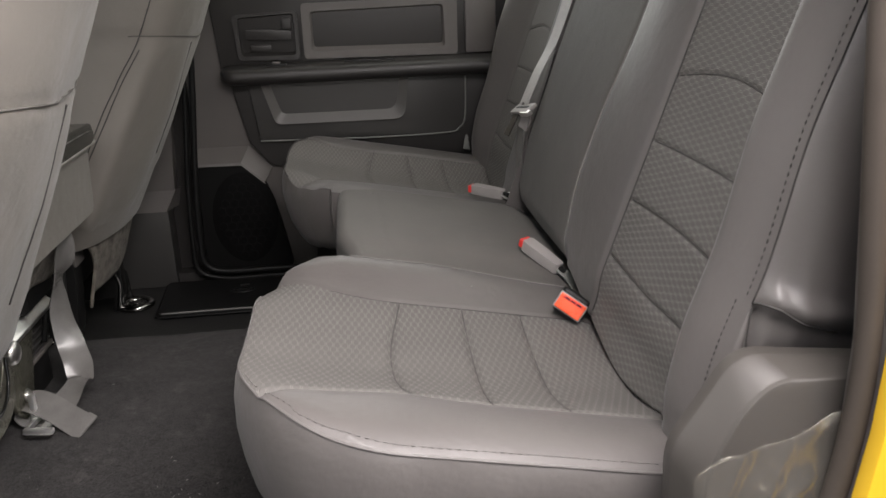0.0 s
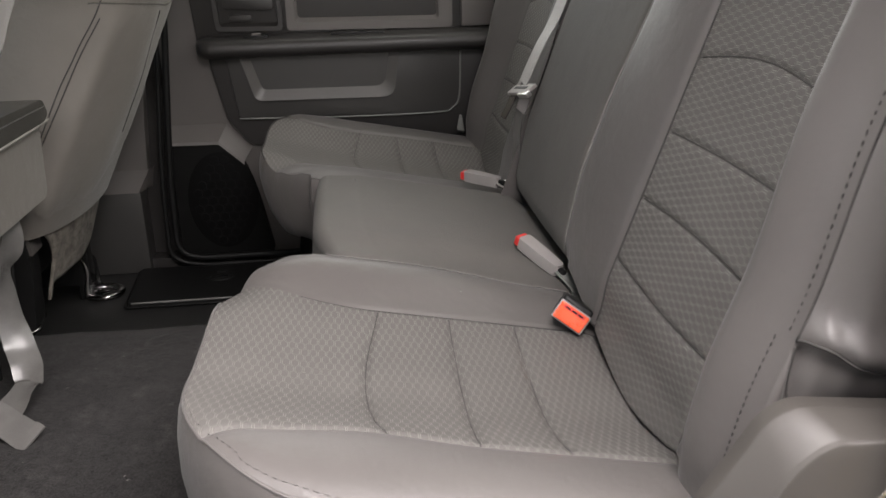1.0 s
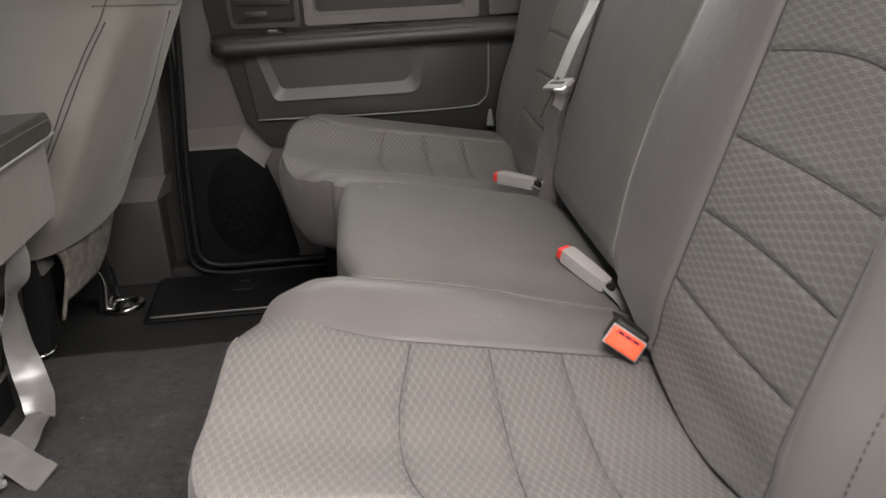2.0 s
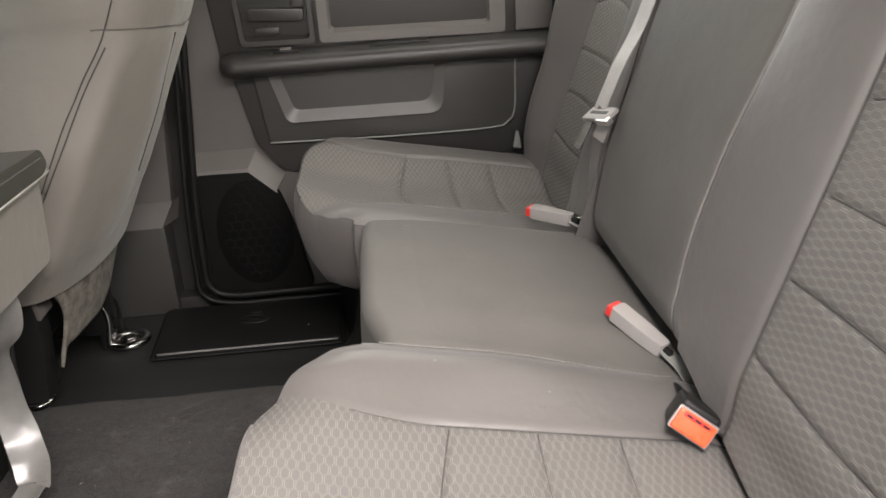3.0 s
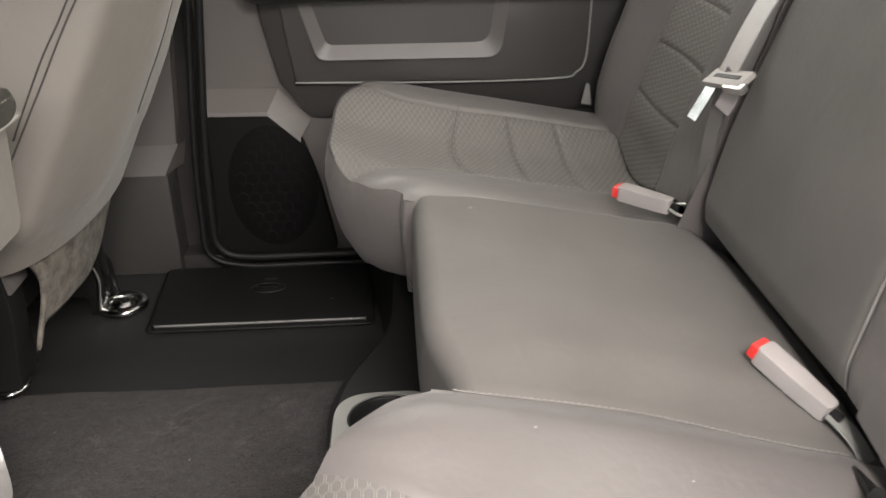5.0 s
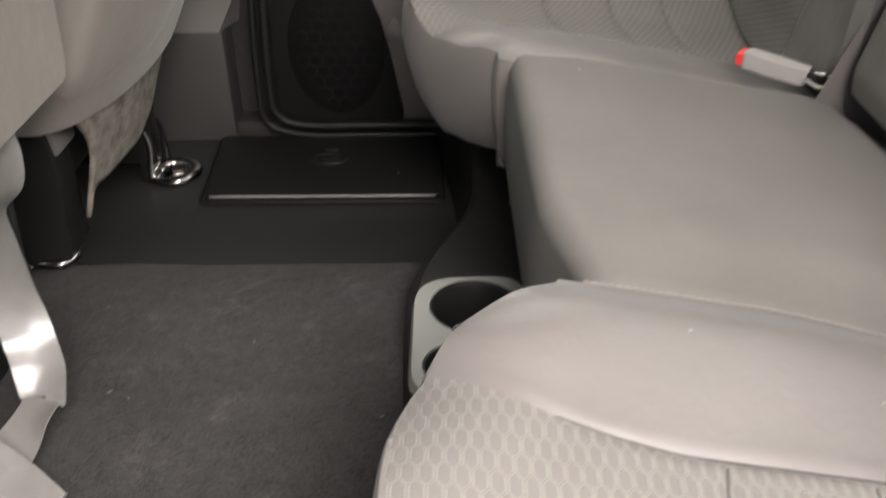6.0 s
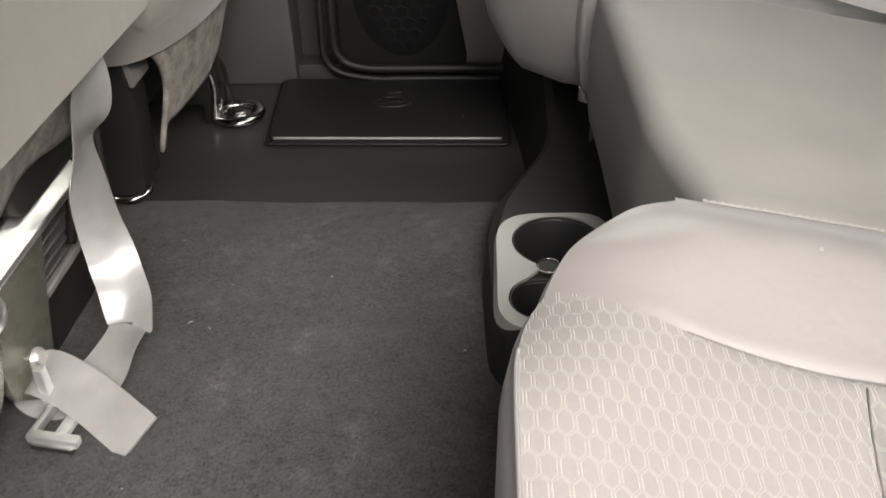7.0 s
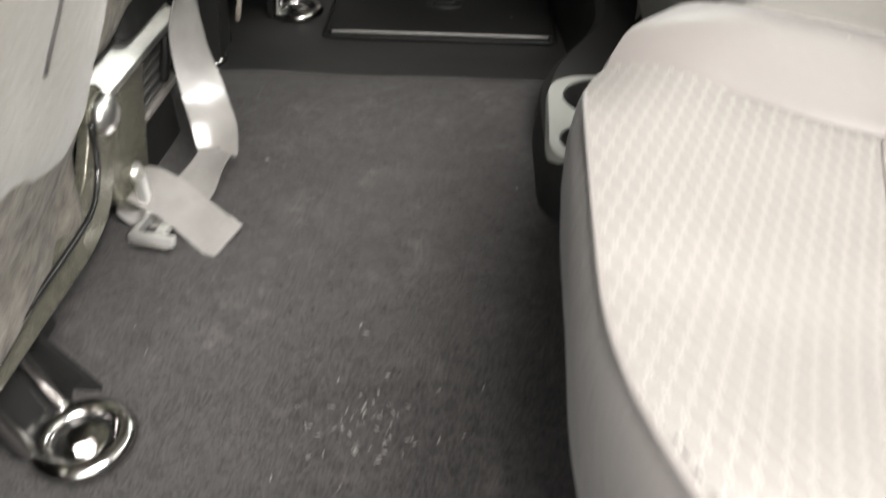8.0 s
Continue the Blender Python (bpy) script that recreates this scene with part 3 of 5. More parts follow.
def cab_shell():
    roof = thing("ceiling", "pale cloth headliner", "ceiling", kind="structure")
    part("headliner", box(-1.6, 0.66, -0.10, 1.78, 1.27, 1.33, 0.01), HEADLINER, roof)
    back = thing("wall_rear", "grey trimmed rear cab wall below the back window", "wall", kind="structure")
    part("rear_panel", box(0.60, 0.66, -0.10, 1.78, -0.15, 0.90, 0.005), TRIM_GREY, back)
    part("rear_header", box(0.60, 0.66, -0.10, 1.78, 1.20, 1.266, 0.005), TRIM_GREY, back)
    side = thing("wall_far", "outer cab side with window opening", "wall", kind="structure")
    part("far_outer", box(-1.7, 0.66, 1.79, 1.83, -0.2, 0.72, 0.005), BODY_YELLOW, side)
    part("far_header", box(-1.7, 0.66, 1.784, 1.83, 1.18, 1.33, 0.005), HEADLINER, side)
    part("far_pillar", box(-0.66, -0.52, 1.77, 1.83, 0.724, 1.176, 0.005), TRIM_GREY, side)
    dash = thing("wall_front", "dark dashboard and firewall", "dashboard", kind="structure")
    part("dash_panel", box(-1.95, -1.6, -0.10, 1.78, -0.2, 0.62, 0.04, 4), TRIM_DARK, dash)
    near = thing("wall_near", "cab side ahead of the open rear door", "wall", kind="structure")
    part("front_door_panel", box(-1.7, -0.60, -0.16, -0.10, -0.2, 0.62, 0.01), TRIM_GREY, near)
    part("rocker", box(-0.60, 0.66, -0.20, -0.10, -0.25, -0.06, 0.015), TRIM_DARK, near, "black door sill")
    # rear door pillar with its rubber seal and a strip of yellow paint
    pil = thing("door_jamb", "rear door jamb with a dark rubber seal and yellow body paint", "door jamb", kind="structure")
    part("jamb_panel", prism([(0.372, 0.14), (0.66, 0.14), (0.66, 1.27), (0.355, 1.27), (0.362, 0.72), (0.374, 0.55), (0.382, 0.43)], "y", -0.112, -0.095, 0.004), TRIM_GREY, pil)
    part("painted_flange", prism([(0.335, 0.10), (0.66, 0.10), (0.66, 1.27), (0.445, 1.27), (0.415, 0.62), (0.388, 0.43), (0.383, 0.36), (0.372, 0.29)], "y", -0.155, -0.134, 0.004), BODY_YELLOW, pil, "yellow painted body flange")
    line = [(0.348, -0.115, 0.98), (0.358, -0.118, 0.72), (0.368, -0.118, 0.58), (0.378, -0.118, 0.45), (0.376, -0.118, 0.37), (0.365, -0.118, 0.29), (0.343, -0.118, 0.20), (0.30, -0.118, 0.08)]
    # the seal's brown and the lip's paler tone paint light bounced off yellow
    link("rubber_seal", tube(smoothed([(x + 0.004, y, z) for x, y, z in line], 10), 0.011, 12), JAMB_RUBBER, pil)
    line2 = [(x + 0.024, y - 0.004, z) for x, y, z in line]
    link("seal_lip", tube(smoothed(line2, 10), 0.012, 10), TRIM_GREY, pil)
    g = thing("ground", "grey tarmac lot", "ground", kind="structure")
    part("tarmac", box(-60, 60, -60, 60, -0.9, -0.75, 0), TARMAC, g)


# ---- rear bench ----
CUPS = ((-0.126, 0.885, 0.051), (-0.148, 0.783, 0.035))


def near_y(y):
    return y


def far_y(y):
    """The narrow section mirrors the near seat, a little tighter across its insert."""
    return 1.070 + 1.08 * (0.615 - max(y, 0.468)) + 0.80 * (0.468 - min(0.468, max(y, 0.12))) + 1.05 * (0.12 - min(y, 0.12))


Y0 = 0.006


def front_edge(y):
    """The cushion's front line in the plan: a wide round outer corner, a sweep back towards the middle seat."""
    s = (y - Y0) / 0.25
    corner = 0.20 * (1 - max(0.0, 1 - (1 - s) ** 2.4) ** (1 / 2.4)) if s < 1 else 0.0
    return SEAT["front"] + corner + 0.108 * min(1.02, max(0.0, (y - 0.38) / 0.222)) ** SEAT["sweep"]


def y_inner(x):
    return 0.468 + 0.042 * (max(0.0, -x) / 0.145) ** 1.7


NEAR_FORM = {"outer": 0.114, "front": -0.193, "fall": 0.013, "hump": 1.0, "sweep": 3.6}
FAR_FORM = {"outer": 0.114, "front": -0.208, "fall": 0.004, "hump": 0.45, "sweep": 2.3}
SEAT = dict(NEAR_FORM)


def y_outer(x):
    return SEAT["outer"] + 0.014 * math.exp(-((x + 0.01) / 0.07) ** 2) - 0.03 * (max(0.0, -x - 0.08) / 0.09) ** 2


def cross_seams(y):
    """Where the three seams across the insert run."""
    return (0.012 - 0.022 * math.sin(math.pi * min(1.0, max(0.0, (y - 0.11) / 0.355))), 0.098 + 0.022 * (y - 0.12), 0.188 + 0.02 * (y - 0.12))


def y_split(x):
    """The stitched line between the outer and the middle seat."""
    return 0.610 - 0.022 * step01(0.10, 0.32, x)


def groove(d, w=0.0035, depth=0.0055):
    return -depth * math.exp(-(d / w) ** 2)


def cushion_z(x, y):
    yi, yo = y_inner(x), y_outer(x)
    z = 0.276 - 0.19 * x + 0.5 * max(0.0, -x - 0.08) ** 1.6
    t = (y - (yi + yo) / 2) / ((yi - yo) / 2)
    if abs(t) < 1:
        z -= 0.013 * (1 - t * t)
        fade = 1 - t ** 6
        for xs in cross_seams(y):
            z += (groove(x - xs) - 0.003 * math.exp(-((x - xs) / 0.014) ** 2)) * fade
    z += 0.023 * step01(SEAT["outer"] + 0.16, SEAT["outer"] - 0.02, y)
    if y < yo:
        z += 0.008 * math.sin(math.pi * min(1.0, (yo - y) / (yo - Y0)))
    if y > yi:
        z += SEAT["hump"] * (0.030 - 0.014 * step01(0.05, 0.30, x)) * step01(yi - 0.01, 0.56, y) - SEAT["fall"] * step01(0.565, 0.615, y)
    # rounds off into the gap under the backrest
    z -= 0.008 * step01(0.288, 0.330, x)
    z += groove(y - yi, 0.004, 0.0026 * step01(-0.17, 0.0, x) + 0.0008) + groove(y - yo, 0.004, 0.005)
    soft = step01(0.40, 0.52, y) * step01(0.60, 0.55, y)
    d, w = min((x - front_edge(y)) * 0.8, y - Y0), 0.04 + 0.03 * soft
    if d < w:
        z -= (0.010 + 0.020 * soft) * step01(0.615, 0.57, y) * (1 - max(0.0, d) / w) ** 2
    return z


BACK_X = 0.335


def cushion_panel(ya, yb, nx, ny, ymap):
    def fn(u, v):
        x = 0.0
        for _ in range(6):
            y = ya(x) + (yb(x) - ya(x)) * v
            xf = front_edge(y)
            x = xf + (BACK_X - xf) * u
        return x, y
    def point(u, v):
        x, y = fn(u, v)
        return (x, ymap(y), cushion_z(x, y))
    def flat(u, v):
        x, y = fn(u, v)
        return (x, y)
    us = [s ** 1.25 for s in lin(0, 1, nx)]
    return sheet(point, us, lin(0, 1, ny), flat)


def outline(ymap, y_end=0.70):
    pts = [(x, Y0) for x in lin(BACK_X, front_edge(Y0) + 0.002, 26)]
    pts += [(front_edge(y), y) for y in [Y0 + 0.25 * (1 - math.cos(a)) for a in lin(0.05, math.pi / 2, 28)]]
    pts += [(front_edge(y), y) for y in lin(0.268, min(y_end, 0.598), 44)]
    pts += [(front_edge(y), y) for y in [0.598 + (y_end - 0.598) * math.sin(a) for a in lin(0.1, math.pi / 2, 14)]]
    return pts


def seat_cushion(parent, ymap, inner_line):
    link("outer_bolster", cushion_panel(lambda x: Y0, y_outer, 110, 34, ymap), SEAT_VINYL, parent)
    link("insert", cushion_panel(y_outer, y_inner, 170, 90, ymap), HONEYCOMB, parent, "honeycomb-knit centre panel")
    link("inner_panel", cushion_panel(y_inner, inner_line, 110, 40, ymap), SEAT_VINYL, parent)
    def cheek(u, v):
        xf = front_edge(inner_line(-0.1)) + 0.002
        x = xf + (BACK_X - xf) * u
        return (x, ymap(inner_line(x) + 0.001), cushion_z(x, inner_line(x) - 0.001) - 0.0015 - (0.17 if ymap is near_y else 0.085) * v)
    link("inner_cheek", sheet(cheek, lin(0, 1, 40), lin(0, 1, 6)), SEAT_VINYL, parent)
    pts = outline(ymap, 0.70 if ymap is near_y else 0.625)
    if ymap is far_y:
        pts += [(-0.075, 0.627), (-0.04, 0.628), (0.02, 0.629)]
    # side and front skirt: bulges below the piping, tucks in at the foot
    levels = [(0.0, 0.0), (0.005, -0.010), (0.009, -0.035), (0.010, -0.07), (0.006, -0.105), (-0.002, -0.14), (-0.014, -0.168), (-0.04, -0.185)]
    def skirt(i, k):
        x, y = pts[i]
        a, b = Vector(pts[max(i - 1, 0)]), Vector(pts[min(i + 1, len(pts) - 1)])
        d = (b - a).normalized()
        n = Vector((-d.y, d.x)) * -1
        n = Vector((d.y, -d.x)) if Vector((d.y, -d.x)).dot(Vector((x - 0.1, y - 0.4))) > 0 else Vector((-d.y, d.x))
        out, dz = levels[k]
        if ymap is far_y:
            dz *= 0.80
        f = step01(0.0, 0.12, (BACK_X - x)) * 0.8 + 0.2 if y < Y0 + 0.01 else 1.0 - 0.9 * step01(0.55, 0.68, y)
        w = 0.0015 * noise.noise((x * 14, y * 14, k * 0.7))
        return (x + n.x * (out * f + w), ymap(y + n.y * (out * f * 0.8 + w)), cushion_z(x, min(y, 0.628)) + dz - (0.06 if ymap is near_y else 0.0) * step01(0.60, 0.66, y))
    link("skirt", sheet(skirt, range(len(pts)), range(len(levels)), lambda i, k: (i * 0.01, k * 0.03)), SEAT_VINYL, parent, "smooth grey vinyl side")
    pipe = [(x, ymap(y), cushion_z(x, y) + 0.0005) for x, y in pts if y < 0.46]
    # the far piping is darkened to paint the shade of its crease
    link("piping", tube(pipe, 0.0017, 8), SEAT_VINYL if ymap is near_y else DARK_THREAD_CREASE, parent)
    stitches("stitching", [(x + (0.006 if y > 0.05 else 0.0), ymap(y + 0.009 if y < 0.1 else y), cushion_z(x + (0.006 if y > 0.05 else 0), y + (0.009 if y < 0.1 else 0)) + 0.0008) for x, y in pts[4:46]], parent, SEAT_VINYL, 0.0055, 0.003, 0.0006)
    # dark tubes paint the shade in the two lengthwise seam creases
    for name, yf in (("outer_seam", y_outer), ("inner_seam", y_inner)):
        line = []
        for x in lin(BACK_X - 0.02, front_edge(yf(-0.15)) + 0.010 if yf is y_outer else -0.09, 60):
            y = yf(x)
            line.append((x, ymap(y), cushion_z(x, y) + 0.0005))
        link(name, tube(line, 0.0010, 6), DARK_THREAD_CREASE, parent)
    for k in range(3):
        ys = lin(SEAT["outer"] + 0.005, 0.462, 40)
        link("cross_seam", tube([(cross_seams(y)[k], ymap(y), cushion_z(cross_seams(y)[k], y) + 0.0006) for y in ys], 0.0008, 6), DARK_THREAD_CREASE, parent)


def middle_z(x, y):
    e = min(y - 0.628, 1.064 - y) / 0.215
    z = 0.301 - 0.19 * max(0.0, x) - 0.06 * min(0.0, x) + 0.012 * step01(-0.2, 0.7, e)
    ys = y_split(x)
    inner = max(x, -0.065)
    z += (cushion_z(inner, min(ys, 0.628)) - 0.19 * (x - inner) * 0.3 - z) * step01(0.09, 0.0, y - ys)
    z -= 0.018 * step01(0.292, 0.330, x) * step01(0.0, 0.09, y - ys)
    return z + groove(y - ys, 0.004, 0.0025) + groove(y - 1.068, 0.004, 0.003)


def middle_cushion(parent):
    R = 0.021
    prof = [(BACK_X + (-0.057 - BACK_X) * k ** 0.8, 0.0, 0.0) for k in lin(0, 1, 70)]
    prof += [(-0.057, R * math.sin(a), R * (1 - math.cos(a))) for a in lin(0.08, math.pi / 2, 12)]
    prof += [(-0.057, R + w, R + h) for w, h in ((0.003, 0.03), (0.004, 0.07), (0.002, 0.11), (-0.004, 0.15), (-0.02, 0.19))]
    def skin(k, v):
        x, out, down = prof[k]
        y = y_split(x) + (1.070 - y_split(x)) * v
        bow = 0.003 * math.sin(math.pi * v) * min(1.0, out / R)
        skew = 0.004 * v * step01(0.06, -0.04, x)
        return (x - out - bow - skew + 0.020 * step01(0.73, 0.615, y) * step01(0.12, -0.04, x), y, middle_z(x, y) - down)
    me = sheet(skin, range(len(prof)), lin(0, 1, 60), lambda k, v: (k * 0.005, v * 0.43))
    link("middle_cushion", me, SEAT_CLOTH, parent, "plain grey middle cushion")
    def flank(u, v):
        x = -0.076 + (BACK_X + 0.076) * u
        return (x, 1.0695, middle_z(max(x, -0.057), 1.069) - 0.004 - 0.02 * step01(-0.055, -0.077, x) - 0.18 * v)
    link("middle_flank", sheet(flank, lin(0, 1, 30), lin(0, 1, 6)), SEAT_CLOTH, parent)
    line = [(x, y_split(x), max(middle_z(x, y_split(x)), cushion_z(x, y_split(x))) + 0.0008) for x in lin(-0.058, 0.30, 40)]
    link("split_seam", tube(line, 0.0007, 6), SEAT_VINYL, parent, "pale stitched seam")
    stitches("seam_stitching", [(x, y + 0.001, z + 0.0005) for x, y, z in line], parent, THREAD, 0.004, 0.0015, 0.0006)
    line = [(x, 1.0685, middle_z(x, 1.0685) + 0.0004) for x in lin(-0.058, 0.30, 40)]
    link("far_seam", tube(line, 0.0012, 6), THREAD, parent)


def back_line(z):
    """The backrest's profile."""
    return 0.328 + 0.36 * (z - 0.32)


Y_IN, Y_EDGE = 0.456, -0.007


def back_split(z):
    """The stitched line between the outer and the middle backrest."""
    return 0.606 + 0.028 * step01(0.68, 0.48, z)


def back_seams(y):
    """Heights of the four seams across the back insert."""
    bow = math.sin(math.pi * min(1.0, max(0.0, (y - 0.15) / 0.306)))
    return (0.589 + 0.015 * bow, 0.499, 0.413 + 0.002 * bow, 0.331 - 0.009 * bow)


def back_foot(y):
    """Height at which the backrest turns under, just above the cushion."""
    if y < 0.3:
        return 0.256 - 0.047 * step01(0.0, 0.3, y)
    return 0.209 + 0.062 * step01(0.3, 0.66, y)


def back_offset(y, z):
    """How far the backrest stands forward of its insert's line."""
    low = 0.4 + 0.6 * step01(0.25, 0.43, z)
    ys = back_split(z)
    if y >= ys:
        f = 0.038 - 0.008 * ((y - 0.83) / 0.23) ** 2
        if y > 1.02:
            f -= 0.06 * ((y - 1.02) / 0.04) ** 2
        f *= low
    elif y >= Y_IN:
        f = 0.004 + (0.031 * low - 0.004) * (1 - (1 - (y - Y_IN) / (ys - Y_IN)) ** 2.3)
    elif y >= 0.15:
        t = (y - 0.303) / 0.153
        f = -0.006 * (1 - t * t) + 0.002
    else:
        f = 0.002 + (0.054 + 0.016 * step01(0.44, 0.62, z)) * step01(0.15, 0.06, y) - 0.021 * step01(0.075, Y_EDGE - 0.02, y) / step01(0.075, Y_EDGE - 0.02, Y_EDGE)
        f *= 0.55 + 0.45 * step01(0.2, 0.40, z)
    f -= (0.016 if y > 0.6 else 0.008) * step01(0.312, 0.25, z) ** 1.3
    # the foot curls under, leaving a dark gap over the cushion
    foot = back_foot(y)
    if z < foot:
        f -= 0.07 * min(1.0, (foot - z) / 0.035) ** 1.4
    f += groove(y - Y_IN, 0.004, 0.005) + groove(y - 0.15, 0.004, 0.005)
    if 0.15 < y < Y_IN:
        for zs in back_seams(y):
            f += groove(z - zs, 0.0028, 0.0035)
    if y >= 0.58:
        f += groove(y - ys, 0.005, 0.004)
    return f


def back_point(y, z, ymap):
    return (back_line(z) - back_offset(y, z), ymap(y), z)


Z0, Z1 = 0.19, 0.91


def seat_back(parent, ymap, with_middle):
    zs = lin(Z0, 0.30, 60) + lin(0.304, Z1, 110)
    zf = lin(Z0, 0.30, 60) + lin(0.303, Z1, 170)
    link("back_outer_bolster", sheet(lambda z, y: back_point(y, z, ymap), zs, lin(Y_EDGE, 0.15, 34)), SEAT_VINYL, parent)
    link("back_insert", sheet(lambda z, y: back_point(y, z, ymap), zf, lin(0.15, Y_IN, 70), lambda z, y: (z * 1.06, y)), HONEYCOMB, parent, "honeycomb-knit back panel")
    link("back_inner_panel", sheet(lambda z, v: back_point(Y_IN + (back_split(z) - 0.0005 - Y_IN) * v, z, ymap), zs, lin(0, 1, 30)), SEAT_VINYL, parent)
    # side wall with a crease above the hinge cover
    def side(z, s):
        x, y, _ = back_point(Y_EDGE, z, near_y)
        fold = 0.434 - 0.05 * s
        crease = -0.010 * math.exp(-((z - fold - 0.010) / 0.011) ** 2) * step01(-0.02, 0.10, s) * step01(0.75, 0.35, s)
        tuck = 0.022 * step01(fold + 0.002, fold - 0.07, z) * step01(0.0, 0.5, s) + 0.004 * step01(fold, fold - 0.006, z) * step01(0.02, 0.15, s) * step01(0.8, 0.4, s)
        pleat = 0.010 * math.exp(-((s - 0.06 - 2.0 * (fold - z)) / 0.045) ** 2) * step01(fold + 0.004, fold - 0.012, z)
        tuck += pleat + 0.0012 * math.sin(34 * s + 60 * (z - fold)) * math.exp(-((z - fold) / 0.05) ** 2) * step01(0.0, 0.1, s) * step01(0.7, 0.3, s)
        return (x + 0.19 * s ** 1.3, ymap(Y_EDGE - 0.028 * math.sin(min(1.0, s * 2.2) * math.pi / 2) + 0.02 * s * s + crease + tuck), z)
    link("back_side", sheet(side, lin(Z0, Z1, 190), lin(0, 1, 44)), SEAT_VINYL, parent)
    y_end = 1.06 if with_middle else 0.606
    link("back_top", sheet(lambda s, y: (back_line(Z1) - back_offset(y, Z1) + 0.16 * s, ymap(y), Z1 + 0.03 * math.sin(math.pi * s)), lin(0, 1, 9), lin(Y_EDGE, y_end, 60)), SEAT_VINYL, parent)
    edge = [(x - 0.0005, ymap(y - 0.001), z) for x, y, z in (back_point(Y_EDGE, z_, near_y) for z_ in lin(0.43, Z1, 60))]
    link("back_piping", tube(edge, 0.0010, 8), DARK_THREAD_CREASE, parent)
    stitches("back_stitching", [(back_line(z) - back_offset(Y_EDGE + 0.009, z) - 0.0012, ymap(Y_EDGE + 0.009), z) for z in lin(0.435, Z1, 60)], parent, DARK_THREAD_CREASE, 0.0042, 0.0022, 0.0007)
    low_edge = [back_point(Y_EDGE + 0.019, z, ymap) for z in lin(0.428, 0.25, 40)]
    stitches("lower_seam", [(x - 0.0012, y, z) for x, y, z in low_edge], parent, DARK_THREAD_CREASE, 0.0045, 0.0016, 0.0007)
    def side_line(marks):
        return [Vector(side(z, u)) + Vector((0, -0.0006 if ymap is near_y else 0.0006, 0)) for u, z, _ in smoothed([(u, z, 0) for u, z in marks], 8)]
    # no seams here: dark tubes paint the shade in the fold and pleat
    link("fold_seam", tube(side_line(((0.0, 0.430), (0.06, 0.432), (0.16, 0.430), (0.34, 0.415), (0.55, 0.402))), 0.0013, 6), DARK_THREAD_CREASE, parent)
    link("pleat_seam", tube(side_line(((0.02, 0.425), (0.07, 0.408), (0.14, 0.385), (0.20, 0.365))), 0.0011, 6), DARK_THREAD_CREASE, parent)
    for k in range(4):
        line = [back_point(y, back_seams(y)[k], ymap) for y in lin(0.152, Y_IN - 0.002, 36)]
        link("back_cross_seam", tube([(x - 0.0006, y, z) for x, y, z in line], 0.0013, 6), DARK_THREAD_CREASE, parent)
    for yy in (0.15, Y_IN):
        link("back_long_seam", tube([(back_line(z) - back_offset(yy, z) - 0.0008, ymap(yy), z) for z in lin(0.24, Z1, 70)], 0.0012, 6), DARK_THREAD_CREASE, parent)
    if with_middle:
        link("back_middle_panel", sheet(lambda z, v: back_point(back_split(z) + (1.06 - back_split(z)) * v, z, ymap), zs, lin(0, 1, 70)), SEAT_CLOTH, parent, "plain grey middle backrest")
        def edge_side(z, s):
            x, y, _ = back_point(1.06, z, near_y)
            return (x + 0.16 * s, 1.06 + 0.002 * math.sin(s * 3), z)
        link("back_middle_side", sheet(edge_side, zs, lin(0, 1, 8)), SEAT_CLOTH, parent)
        line = [(back_line(z) - back_offset(back_split(z) + 0.001, z) - 0.0012, back_split(z), z) for z in lin(0.22, Z1, 70)]
        link("back_split_seam", tube(line, 0.0019, 6), THREAD, parent, "pale stitched seam")
    else:
        link("back_inner_side", sheet(lambda z, s: (back_line(z) - 0.025 + 0.16 * s, ymap(back_split(z)), z), zs, lin(0, 1, 6)), SEAT_VINYL, parent)


